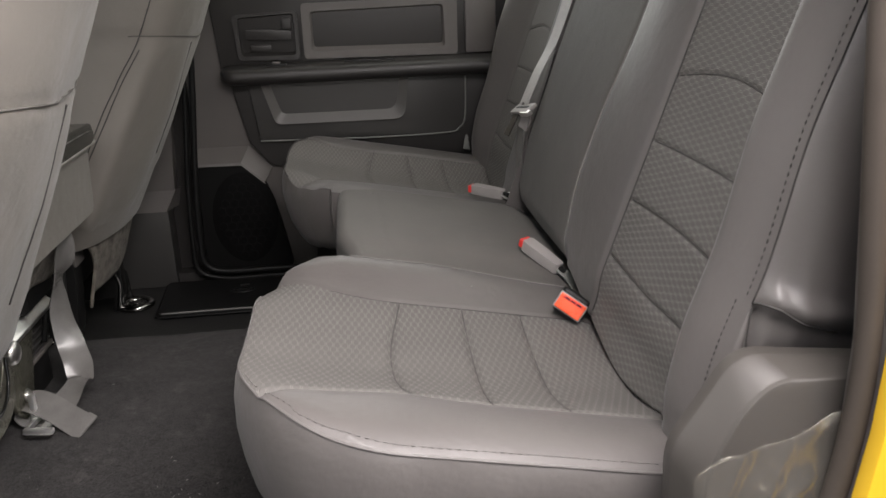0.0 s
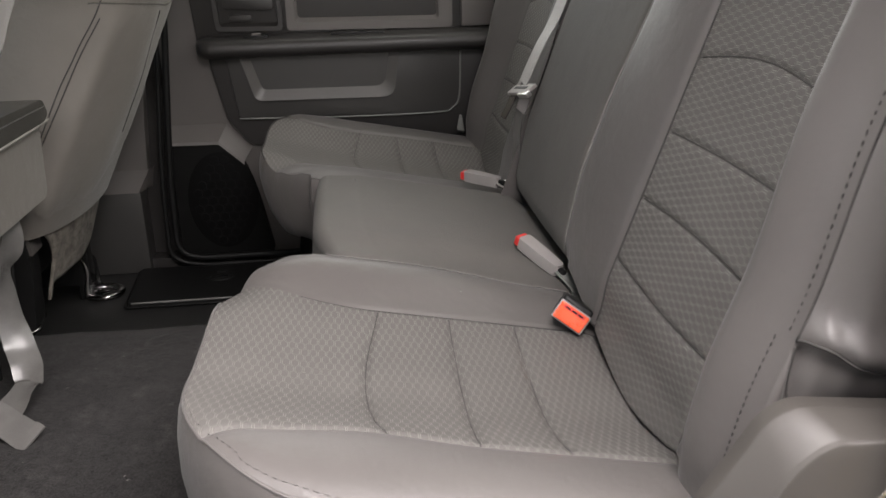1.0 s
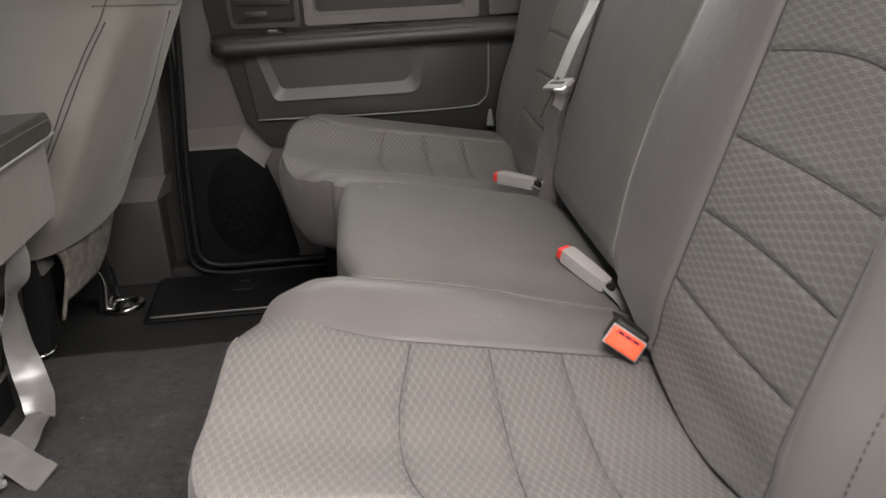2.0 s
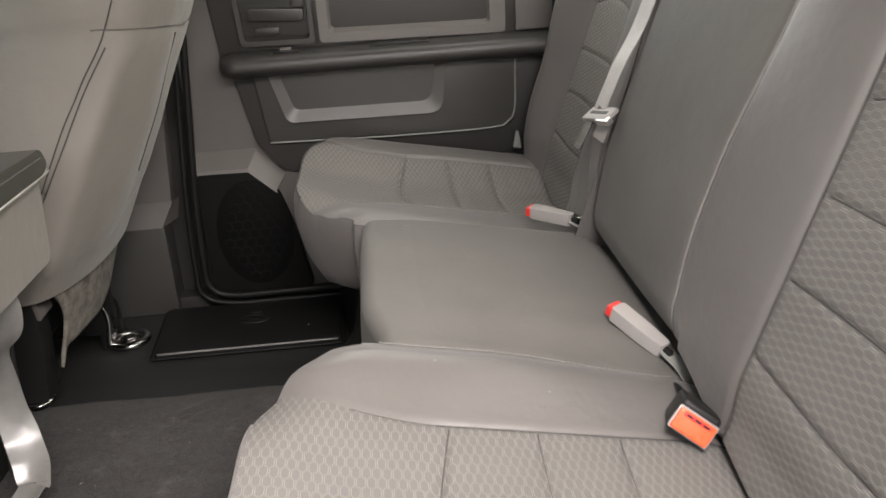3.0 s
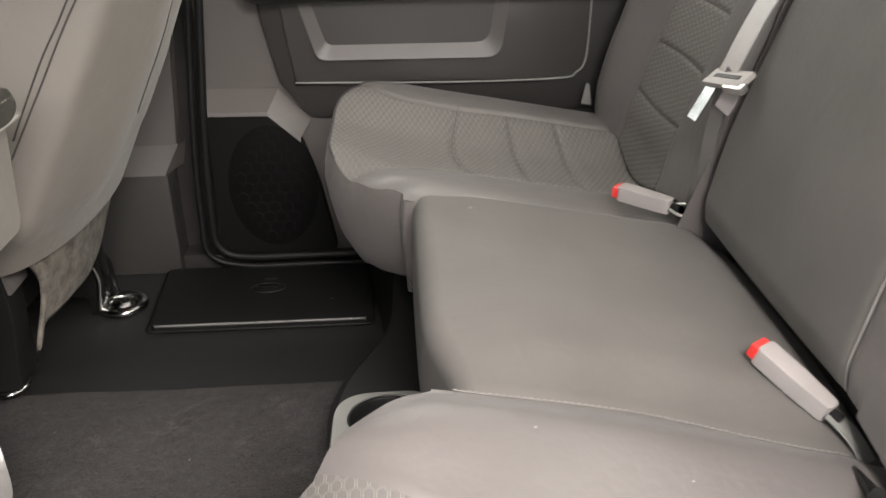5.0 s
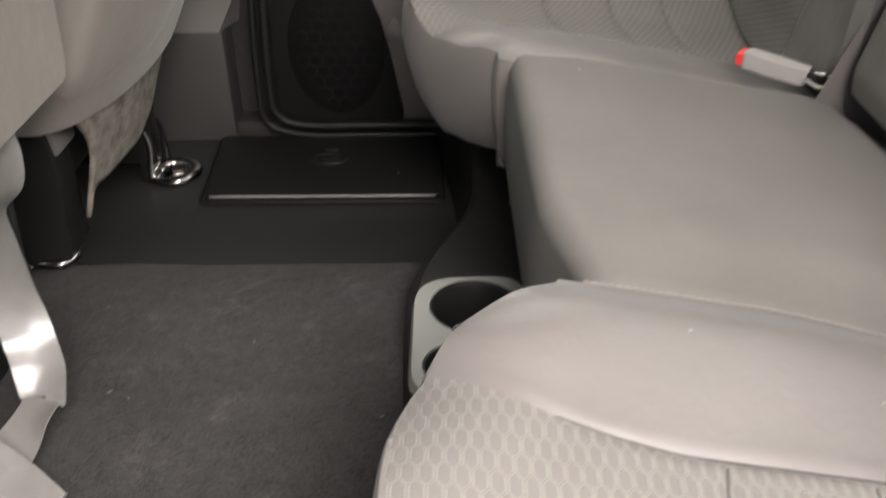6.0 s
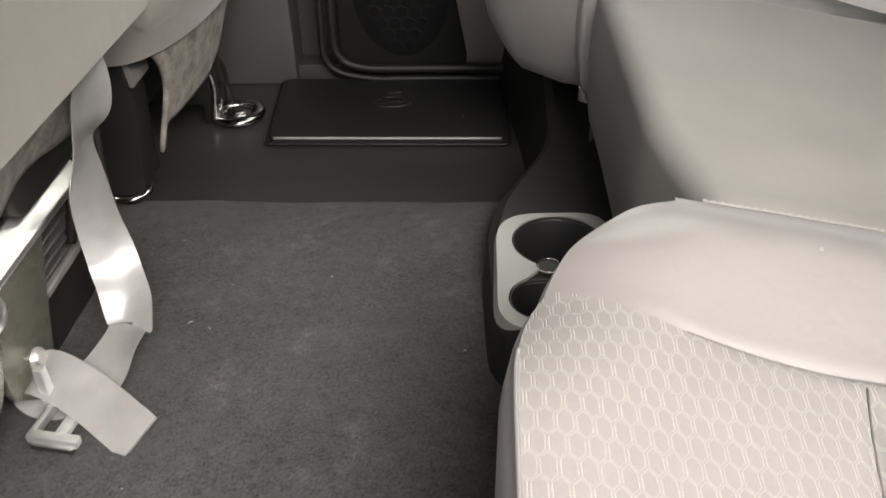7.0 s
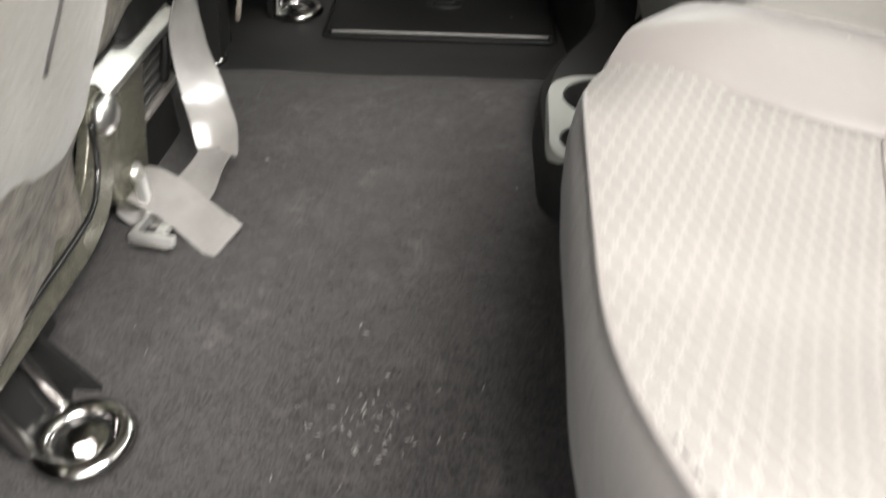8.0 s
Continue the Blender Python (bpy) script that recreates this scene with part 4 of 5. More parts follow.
def rear_bench():
    wide = thing("rear_bench_seat", "charcoal rear bench seat with honeycomb-knit inserts, wide section", "bench seat", (0.1, 0.4, -0.05))
    narrow = thing("rear_bench_seat", "charcoal rear bench seat with honeycomb-knit inserts, narrow section", "bench seat", (0.1, 1.3, -0.05))
    for ob, ym, mid in ((wide, near_y, True), (narrow, far_y, False)):
        SEAT.update(NEAR_FORM if mid else FAR_FORM)
        ob.matrix_world = Matrix()
        seat_cushion(ob, ym, y_split if mid else (lambda x: 0.628))
        seat_back(ob, ym, mid)
    SEAT.update(NEAR_FORM)
    middle_cushion(wide)
    strap = prism(rounded([(-0.262, 0.138), (-0.251, 0.160), (-0.17, 0.085), (-0.185, 0.055)], 0.004), "y", 1.637, 1.643, 0.0015)
    part("pull_strap", strap, TRIM_GREY, narrow, "short grey pull strap beside the cushion")
    # carpeted riser that carries the bench
    base = thing("bench_riser", "black moulded riser under the rear bench", "seat base", kind="structure")
    plan = rounded([(-0.13, -0.06), (-0.13, 0.70), (-0.195, 0.735), (-0.206, 0.95), (-0.12, 1.13), (-0.115, 1.40), (-0.16, 1.68), (0.55, 1.68), (0.55, -0.06)], [0.01, 0.06, 0.05, 0.07, 0.06, 0.08, 0.01, 0.01, 0.01], 8)
    bm = bmesh.new()
    rows = []
    for k, (grow, z) in enumerate(((0.03, -0.12), (0.012, -0.04), (0.004, 0.03), (0.0, 0.064), (-0.012, 0.074))):
        rows.append([bm.verts.new((x - grow, y, z)) for x, y in plan])
    for a, b in zip(rows, rows[1:]):
        for i in range(len(plan)):
            j = (i + 1) % len(plan)
            bm.faces.new((a[i], a[j], b[j], b[i]))
    rim = rows[-1]
    edges = [bm.edges.get((rim[i], rim[(i + 1) % len(rim)])) for i in range(len(rim))]
    for hx, hy, r in CUPS:
        ring = [bm.verts.new((hx + (r + 0.001) * math.cos(a), hy + (r + 0.001) * math.sin(a), 0.074)) for a in lin(0, 2 * math.pi, 33)[:-1]]
        edges += [bm.edges.new((ring[i], ring[(i + 1) % 32])) for i in range(32)]
    bmesh.ops.triangle_fill(bm, edges=edges, use_beauty=True)
    part("riser", bm, RISER_BLACK, base)


def hinge_cover():
    h = thing("hinge_cover", "dark grey plastic cover over the rear seat hinge", "seat trim")
    corners = [0.01, 0.02, 0.02, 0.02, 0.02, 0.02, 0.01]
    rim = rounded([(0.236, 0.05), (0.236, 0.314), (0.263, 0.355), (0.287, 0.394), (0.308, 0.405), (0.46, 0.388), (0.46, 0.05)], corners)
    top = rounded([(0.254, 0.05), (0.262, 0.292), (0.280, 0.338), (0.297, 0.368), (0.322, 0.389), (0.46, 0.386), (0.458, 0.05)], corners)
    # a sloping border rises from the rim to the raised face
    def lofted(levels, capped):
        bm = bmesh.new()
        rings = [[bm.verts.new((a + (c - a) * k, y, b + (d - b) * k)) for (a, b), (c, d) in zip(rim, top)] for k, y in levels]
        for lower, upper in zip(rings, rings[1:]):
            for k in range(len(rim)):
                n = (k + 1) % len(rim)
                bm.faces.new((lower[k], lower[n], upper[n], upper[k]))
        if capped:
            bm.faces.new(rings[-1])
        bmesh.ops.recalc_face_normals(bm, faces=bm.faces)
        return bm
    part("border", lofted(((0.0, -0.046), (0.0, -0.060), (0.04, -0.063), (0.92, -0.0865)), False), HINGE_GREY, h)
    part("face", lofted(((0.92, -0.0865), (1.0, -0.0905), (1.10, -0.0915)), True), HINGE_GREY, h)
    # crumpled clear film left hanging on it
    film = thing("plastic_film", "crumpled clear protective film hanging on the hinge cover", "plastic film")
    def crumple(u, v):
        x = 0.240 + 0.15 * u
        z = 0.314 + 0.056 * u + 0.003 * math.sin(u * 9) - 0.19 * v
        ridge = abs(noise.noise((u * 3 + v * 2.4, v * 2.2 - u, 4.0))) * 0.010 + abs(noise.noise((u * 7 - v * 3, v * 5, 1.0))) * 0.003
        return (x, -0.112 + ridge - 0.006 * v, z)
    m, t, b = nodes_of("clear_film")
    t.nodes.remove(b)
    clear, gloss, milk = (t.nodes.new(k) for k in ("ShaderNodeBsdfTransparent", "ShaderNodeBsdfGlossy", "ShaderNodeBsdfDiffuse"))
    veil, mix = t.nodes.new("ShaderNodeMixShader"), t.nodes.new("ShaderNodeMixShader")
    gloss.inputs["Color"].default_value, gloss.inputs["Roughness"].default_value = (0.98, 0.95, 0.82, 1), 0.2
    milk.inputs["Color"].default_value = (0.80, 0.76, 0.66, 1)
    veil.inputs["Fac"].default_value, mix.inputs["Fac"].default_value = 0.022, 0.055
    t.links.new(clear.outputs[0], veil.inputs[1])
    t.links.new(milk.outputs[0], veil.inputs[2])
    t.links.new(veil.outputs[0], mix.inputs[1])
    t.links.new(gloss.outputs[0], mix.inputs[2])
    t.links.new(mix.outputs[0], t.nodes["Material Output"].inputs["Surface"])
    ob = link("film", sheet(crumple, lin(0, 1, 70), lin(0, 1, 70), back=(0, 0.0004, 0)), m, film)
    ob.visible_shadow = False

# ---- front row ----
MID = 0.83


def shell_point(z, a, sx):
    """The passenger seat's backrest: a rounded upright shell; a: angle round it, 0 to the rear."""
    inner = 1.062 + 0.27 * min(0.36, max(0.0, z - 0.26))
    outer = 1.608 - 0.11 * max(0.0, z - 0.26)
    rear = -0.578 + 0.435 * (z - 0.27) + 0.02 * math.sin(math.pi * min(1, max(0, (z - 0.15) / 0.9)))
    cy, hy = (inner + outer) / 2, (outer - inner) / 2
    c, s = math.cos(a), math.sin(a)
    ht = 0.085 if c > 0 else 0.24
    k = (abs(c) ** 3.2 + abs(s) ** 3.2) ** (-1 / 3.2)
    bulge = 0.022 * max(0.0, c) * (1 - (s * k) ** 2)
    return (rear - 0.085 + ht * c * k + bulge + sx, cy + hy * s * k, z)


def front_seat(name, label, mirror, sx):
    st = thing(name, label, "car seat")
    fy = (lambda y: 2 * MID - y) if mirror else (lambda y: y)
    def pt(z, a, lift=0.0):
        x, y, zz = shell_point(z, a, sx)
        return (x + lift * math.cos(a), fy(y + lift * math.sin(a)), zz)
    angs = lin(0, 2 * math.pi, 97)
    zs = lin(0.0, 1.0, 70)

    def hem(a):
        b = (a + math.pi) % (2 * math.pi) - math.pi
        return 0.243 + 0.03 * step01(-0.95, -1.35, b) + 0.09 * step01(-0.6, 0.6, b)
    def wrinkled(z, a, lift=0.0):
        n = 0.0035 * noise.noise((z * 7, math.sin(a) * 3, math.cos(a) * 2)) + 0.0012 * noise.noise((z * 25, math.sin(a) * 8, 0.9))
        seam = groove(z - 0.618 - 0.02 * abs(math.sin(a)), 0.005, 0.005)
        return pt(z, a, n + seam + lift)

    def cloth(v, a):
        z = hem(a) + (1.0 - hem(a)) * v
        # a soft hollow runs down the rear face beside the edge roll
        b = (a + math.pi) % (2 * math.pi) - math.pi
        roll = 0.005 * math.exp(-((b + 1.05) / 0.16) ** 2) - 0.006 * math.exp(-((b + 0.72) / 0.16) ** 2) + 0.004 * math.exp(-((b + 0.35) / 0.15) ** 2)
        return wrinkled(z, a, roll * step01(0.62, 0.56, z) - 0.004 * step01(0.03, 0.0, v))
    link("backrest", sheet(cloth, zs, angs, lambda v, a: (a * 0.2, v)), FRONT_CLOTH, st)
    link("lower_cover", sheet(lambda v, a: pt(0.205 + (hem(a) + 0.006 - 0.205) * v, a, -0.0035), lin(0, 1, 8), angs), SKIRT_FELT if mirror else FRONT_CLOTH, st, "felt band below the cloth" if mirror else "")
    cap = [pt(0.205, a, -0.006) for a in angs[:-1]]
    link("backrest_underside", mesh_from(cap, [tuple(range(len(cap)))], smooth=False), SKIRT_FELT, st)
    middle = [sum(c) / len(angs) for c in zip(*(pt(1.0, a) for a in angs))]
    def crown(v, a):
        x, y, _ = pt(1.0, a)
        return (x + (middle[0] - x) * v, y + (middle[1] - y) * v, 1.0 + 0.035 * math.sqrt(max(0.0, 1 - (1 - v) ** 2)))
    link("backrest_crown", sheet(crown, lin(0, 1, 9), angs), FRONT_CLOTH, st)
    # seams: round the back, and down both edges of the rear face
    link("band_seam", tube([wrinkled(0.618 + 0.02 * abs(math.sin(a)), a, 0.003) for a in lin(-1.6, 1.6, 80)], 0.0014, 6), SEAM_TONE, st)
    for marks in (((0.39, -1.60), (0.44, -1.60), (0.50, -1.59), (0.56, -1.54), (0.62, -1.41), (0.72, -1.36), (0.99, -1.32)), ((0.27, -1.62), (0.39, -1.56), (0.46, -1.51), (0.54, -1.45), (0.61, -1.30)), ((0.36, -0.10), (0.45, -0.14), (0.54, -0.20), (0.61, -0.22))):
        line = [wrinkled(p.x, p.y, 0.0012) for p in smoothed([(z, a, 0) for z, a in marks], 10)]
        link("edge_seam", tube(line, 0.0013, 6), DARK_THREAD_CREASE, st)
    # felt skirt closing the back below, notched at its inner end
    def skirt(u, v):
        y0 = 1.078 + (0.012 if mirror else 0.055) * math.sin(math.pi * min(1.0, v / 1.15)) ** 1.5 + 0.012 * v
        y = y0 + (1.618 - y0) * u
        z = 0.232 + 0.022 * step01(1.20, 1.07, y) * (1 - v) - 0.145 * v
        z -= 0.022 * v * step01(0.10, 0.0, u)
        if not mirror:
            z += 0.105 * v * step01(0.35, 1.0, u)
        t = min(1.0, abs((y - 1.337) / 0.278))
        c = (1 - t ** 3.2) ** (1 / 3.2)
        x = -0.694 + 0.079 * c + 0.022 * c * (1 - t * t) + 0.004 - 0.036 * v + 0.03 * v * step01(1.16, 1.07, y)
        return (x + sx * (0.9 - 0.8 * v) + 0.002 * noise.noise((y * 20, z * 20, 3.3)), fy(y), z)
    link("skirt", sheet(skirt, lin(0, 1, 60), lin(0, 1, 20), back=(-0.006, 0.0, 0.001)), SKIRT_FELT, st, "worn felt skirt under the backrest")
    # cushion, pan and side cover
    y0, y1 = (1.07, 1.56) if not mirror else (2 * MID - 1.56, 2 * MID - 1.07)
    part("cushion", box(-1.22, -0.70 + sx, y0, y1, 0.16, 0.34, 0.05, 4), FRONT_CLOTH, st)
    part("seat_pan", box(-1.18, -0.70 + sx, y0 + 0.03, y1 - 0.03, 0.07, 0.17, 0.01), BLACK_PLASTIC, st, "black steel seat pan")
    lo, hi = sorted((fy(1.088), fy(1.14)))
    rec = prism(rounded([(-0.86, -0.005), (-0.672, 0.0), (-0.658, 0.14), (-0.664, 0.205), (-0.70, 0.243), (-0.80, 0.25), (-0.88, 0.2)], [0.01, 0.02, 0.03, 0.03, 0.03, 0.03, 0.03]), "y", lo, hi, 0.012, 3)
    cover = part("recliner_cover", rec, BLACK_PLASTIC, st, "black plastic recliner cover")
    # pale strip added to paint the highlight along the glossy cover's top
    if not mirror:
        top = rounded([(-0.73, 0.246), (-0.690, 0.236), (-0.664, 0.206), (-0.659, 0.165), (-0.653, 0.165), (-0.656, 0.214), (-0.682, 0.248), (-0.73, 0.258)], 0.002)
        part("cap", prism(top, "y", lo + 0.004, hi + 0.012, 0.002, 2), TRIM_GREY, cover, "pale strip as the cover's top highlight")
    for yy in (1.16, 1.515):
        y = fy(yy)
        part("rail", box(-1.2, -0.68 + sx, y - 0.02, y + 0.02, floor_z(yy) + 0.03, 0.075, 0.004), GLOSS_BLACK, st, "black steel slide rail")
    return st


def foot_bracket(at, lean=0.0, size=1.0, mirror=1, flanges=(-0.026, 0.012)):
    """A painted steel seat foot: two bent flanges running down to a bolted eye."""
    b = thing("seat_bracket", "glossy black steel seat bracket bolted to the floor", "seat bracket", group="seat brackets")
    x, y, z = at
    eye_r = 0.032 * size
    ring = [(x + eye_r * math.cos(a), y + eye_r * math.sin(a), z + 0.010) for a in lin(0, 2 * math.pi, 29)[:-1]]
    link("eye", tube(ring, 0.0095 * size, 10, True, 0.8), BLACK_CHROME, b)
    part("bolt_plate", cyl((x, y, z - 0.002), (x, y, z + 0.008), 0.026 * size, 24, 0.002), GLOSS_BLACK, b)
    bolt = part("bolt", cyl((x, y, z + 0.006), (x, y, z + 0.018), 0.013 * size, 6, 0.002), BLACK_CHROME, b)
    part("washer", cyl((x, y, z + 0.006), (x, y, z + 0.010), 0.019 * size, 24, 0.001), BLACK_CHROME, bolt)
    for off in flanges:
        w = y + off * mirror
        rim = [(x - 0.026, z + 0.006), (x - 0.036, z + 0.016), (x - 0.037 + lean, z + 0.092), (x - 0.075 + lean, z + 0.150), (x - 0.120 + lean, z + 0.185)]
        link("flange", tube(smoothed([(px, w, pz) for px, pz in rim], 6), 0.0062 * size, 10), BLACK_CHROME, b)
    cheek = [(x - 0.004, z + 0.004), (x - 0.018, z + 0.024), (x - 0.030 + lean, z + 0.088), (x - 0.060 + lean, z + 0.140), (x - 0.090 + lean, z + 0.140), (x - 0.052 + lean, z + 0.06), (x - 0.048, z + 0.004)]
    edge = y + (max(flanges) + 0.022 * size) * mirror
    part("cheek", prism(rounded(cheek, 0.006), "y", edge - 0.003, edge + 0.003, 0.002, 2), GLOSS_BLACK, b)
    web = [(x - 0.030, z + 0.002), (x - 0.041, z + 0.014), (x - 0.042 + lean, z + 0.090), (x - 0.080 + lean, z + 0.146), (x - 0.120 + lean, z + 0.178), (x - 0.130 + lean, z + 0.168), (x - 0.060 + lean, z + 0.09), (x - 0.056, z + 0.002)]
    part("web", prism(web, "y", y + min(o * mirror for o in flanges), y + (max(flanges) + 0.020 * size) * mirror, 0.003), GLOSS_BLACK, b)
    return b


def centre_console():
    c = thing("centre_seat", "folded centre front seat with padded grey armrest top", "centre seat")
    pad = prism(rounded([(0.605, 0.450), (0.985, 0.450), (1.008, 0.462), (0.992, 0.490), (0.63, 0.497), (0.60, 0.475)], 0.016), "x", -1.15, -0.546, 0.015, 5)
    part("armrest_pad", pad, PAD_VINYL, c, "padded armrest top")
    body = prism(rounded([(0.60, 0.318), (0.975, 0.318), (0.996, 0.446), (0.60, 0.446)], 0.02), "x", -1.14, -0.560, 0.018, 4)
    part("back_shell", body, FRONT_CLOTH, c)
    # the pale tone paints the highlight on the vinyl piping
    pipe = [(-0.60, 1.006, 0.448), (-0.560, 1.003, 0.449), (-0.549, 0.98, 0.449), (-0.549, 0.62, 0.448), (-0.557, 0.605, 0.448), (-0.62, 0.600, 0.448)]
    link("piping", tube(smoothed(pipe, 6), 0.0032, 8), PIPING, c, "glossy piping with its highlight in the colour")
    pipe = [(-0.70, 1.006, 0.476), (-0.565, 1.006, 0.476), (-0.548, 0.995, 0.476), (-0.545, 0.90, 0.478), (-0.545, 0.72, 0.480)]
    stitches("stitching", smoothed(pipe, 6), c, THREAD, 0.006, 0.003, 0.0012)
    def flap(u, v):
        y = 0.60 + 0.30 * u
        return (-0.586 - 0.042 * v + 0.004 * math.sin(u * 7) * v, y, 0.334 - (0.106 + 0.006 * math.sin(u * 9)) * v)
    link("skirt", sheet(flap, lin(0, 1, 30), lin(0, 1, 12), back=(-0.006, 0, 0)), SKIRT_FELT, c, "worn felt skirt")
    part("seat_base", box(-1.1, -0.70, 0.70, 0.97, 0.03, 0.22, 0.02, 3), BLACK_PLASTIC, c, "black moulded base")
    part("support", box(-1.0, -0.64, 0.76, 0.92, 0.18, 0.31, 0.02, 3), BLACK_PLASTIC, c)
    # black louvred duct under it
    v = thing("floor_duct", "black louvred air duct on the tunnel", "air duct")
    m = pose(-0.666, 0.80, 0.0)
    part("duct_body", box(-0.05, 0.0, -0.085, 0.09, -0.01, 0.178, 0.008, 3, m), BLACK_PLASTIC, v)
    for k in range(7):
        part("slat", box(-0.002, 0.010, -0.072, 0.080, 0.094 + k * 0.0115, 0.0985 + k * 0.0115, 0.001, 1, m), TRIM_MID, v)
    link("hose", tube(smoothed([(-0.70, 0.865, 0.165), (-0.672, 0.868, 0.172), (-0.652, 0.862, 0.160), (-0.648, 0.852, 0.135), (-0.655, 0.845, 0.10)], 8), 0.006, 10), BLACK_PLASTIC, v)
    part("duct_lip", box(0.000, 0.012, -0.08, 0.09, 0.079, 0.088, 0.002, 1, m), TRIM_GREY, v, "grey edge strip")
    link("cable", tube(smoothed([(-0.60, 0.87, 0.34), (-0.602, 0.865, 0.24), (-0.606, 0.86, 0.16), (-0.60, 0.85, 0.06), (-0.60, 0.84, 0.012)], 8), 0.0035, 8), BLACK_PLASTIC, v)


def driver_frame():
    """Bare and coated steel under the near front seat."""
    f = thing("steel_underframe", "olive coated steel side frame under the front seat", "underframe")
    bar = [(0.30, 0.058), (0.56, 0.056), (0.602, 0.064), (0.632, 0.082), (0.658, 0.13), (0.670, 0.172), (0.655, 0.196), (0.630, 0.192), (0.615, 0.155), (0.58, 0.118), (0.30, 0.118)]
    part("rear_bar", prism(rounded(bar, 0.014), "x", -0.648, -0.636, 0.004, 3), OLIVE_STEEL, f, "olive steel bar along the seat skirt")
    link("edge_wire", tube(smoothed([(-0.632, 0.618, 0.170), (-0.630, 0.605, 0.130), (-0.628, 0.575, 0.105), (-0.628, 0.53, 0.098), (-0.628, 0.40, 0.098)], 8), 0.003, 8), GLOSS_BLACK, f)
    dome = bmesh.new()
    bmesh.ops.create_uvsphere(dome, u_segments=20, v_segments=12, radius=0.021, matrix=Matrix.Translation((-0.630, 0.643, 0.166)) @ Matrix.Diagonal((0.65, 1, 1, 1)))
    part("pivot_bolt", dome, STEEL, f, "domed bright pivot bolt")
    part("cross_bar", prism(rounded([(-0.668, 0.172), (-0.668, 0.184), (-0.660, 0.187), (-0.638, 0.168), (-0.638, 0.161), (-0.644, 0.159), (-0.660, 0.173)], 0.003), "y", 0.66, 0.885, 0.002, 2), STEEL, f, "bright bent cross bar")
    part("rear_plate", prism(rounded([(0.655, 0.172), (0.80, 0.172), (0.782, 0.142), (0.750, 0.065), (0.728, 0.012), (0.700, 0.008), (0.655, 0.05)], 0.012), "x", -0.655, -0.648, 0.003), OLIVE_STEEL, f)
    part("plate_bolt", cyl((-0.655, 0.708, 0.055), (-0.640, 0.706, 0.058), 0.012, 16, 0.005), STEEL, f)
    b = thing("floor_buckle", "bright steel buckle frame lying on the carpet", "belt buckle")
    m = pose(-0.611, 0.637, 0.02, 0, 0, -8)
    part("frame_front", box(-0.026, 0.026, -0.006, 0.004, -0.004, 0.006, 0.002, 2, m), CHROME, b)
    part("frame_lip", box(-0.022, 0.022, -0.009, -0.005, -0.009, -0.003, 0.0015, 2, m), BLACK_CHROME, b)
    part("frame_side", box(-0.026, -0.019, 0.0, 0.055, -0.004, 0.006, 0.002, 2, m), CHROME, b)
    part("tongue", box(-0.002, 0.010, 0.0, 0.055, -0.004, 0.004, 0.002, 2, m), CUP_GREY, b)
    part("post", box(-0.030, -0.020, 0.035, 0.045, 0.0, 0.05, 0.002, 2, m), CHROME, b)


def loose_belt():
    b = thing("loose_belt", "loose grey webbing belt tail hanging onto the carpet", "seat belt")
    # hangs, widens out of a half twist, creases, runs under itself and loops back over to its sewn end
    hanging = [((-0.6040, 0.848, 0.345), (0.002, 0.043, -0.022)), ((-0.5860, 0.840, 0.312), (0.010, 0.042, -0.020)), ((-0.5870, 0.834, 0.268), (0.022, 0.038, -0.018)),
                ((-0.5980, 0.826, 0.234), (-0.004, 0.043, -0.022)), ((-0.6010, 0.822, 0.196), (0.008, 0.042, -0.022)), ((-0.6000, 0.814, 0.155), (0.027, 0.036, -0.018)),
                ((-0.5880, 0.795, 0.112), (0.047, 0.014, -0.013)), ((-0.5750, 0.774, 0.086), (0.046, 0.018, -0.003)), ((-0.5695, 0.7625, 0.0735), (0.045, 0.013, 0.006)), ((-0.5660, 0.755, 0.065), (0.044, 0.006, 0.014)), ((-0.5675, 0.7505, 0.060), (0.045, 0.001, 0.013))]
    lying = [((-0.5740, 0.733, 0.050), (0.046, -0.010, 0.009)), ((-0.5860, 0.710, 0.034), (0.045, -0.016, -0.006)), ((-0.6080, 0.697, 0.018), (0.025, -0.042, -0.002)),
                ((-0.6390, 0.694, 0.014), (0.0, -0.048, 0.0)), ((-0.6560, 0.696, 0.030), (-0.003, -0.047, -0.004)), ((-0.6400, 0.696, 0.046), (-0.012, -0.042, -0.012)),
                ((-0.6100, 0.688, 0.040), (-0.024, -0.036, -0.016)), ((-0.5740, 0.671, 0.026), (-0.026, -0.036, -0.018)), ((-0.5350, 0.6445, 0.0145), (-0.036, -0.025, -0.024))]
    stations = hanging + lying
    link("strap", ribbon([p for p, _ in stations], [s for _, s in stations], 0.049, steps=10, cup=0.0045), WEBBING, b)
    link("end_hem", ribbon([(-0.547, 0.654, 0.0185), (-0.540, 0.649, 0.0165), (-0.533, 0.644, 0.0145)], [(-0.036, -0.025, -0.024)] * 3, 0.050, 0.0034), WEBBING, b, "sewn belt end")


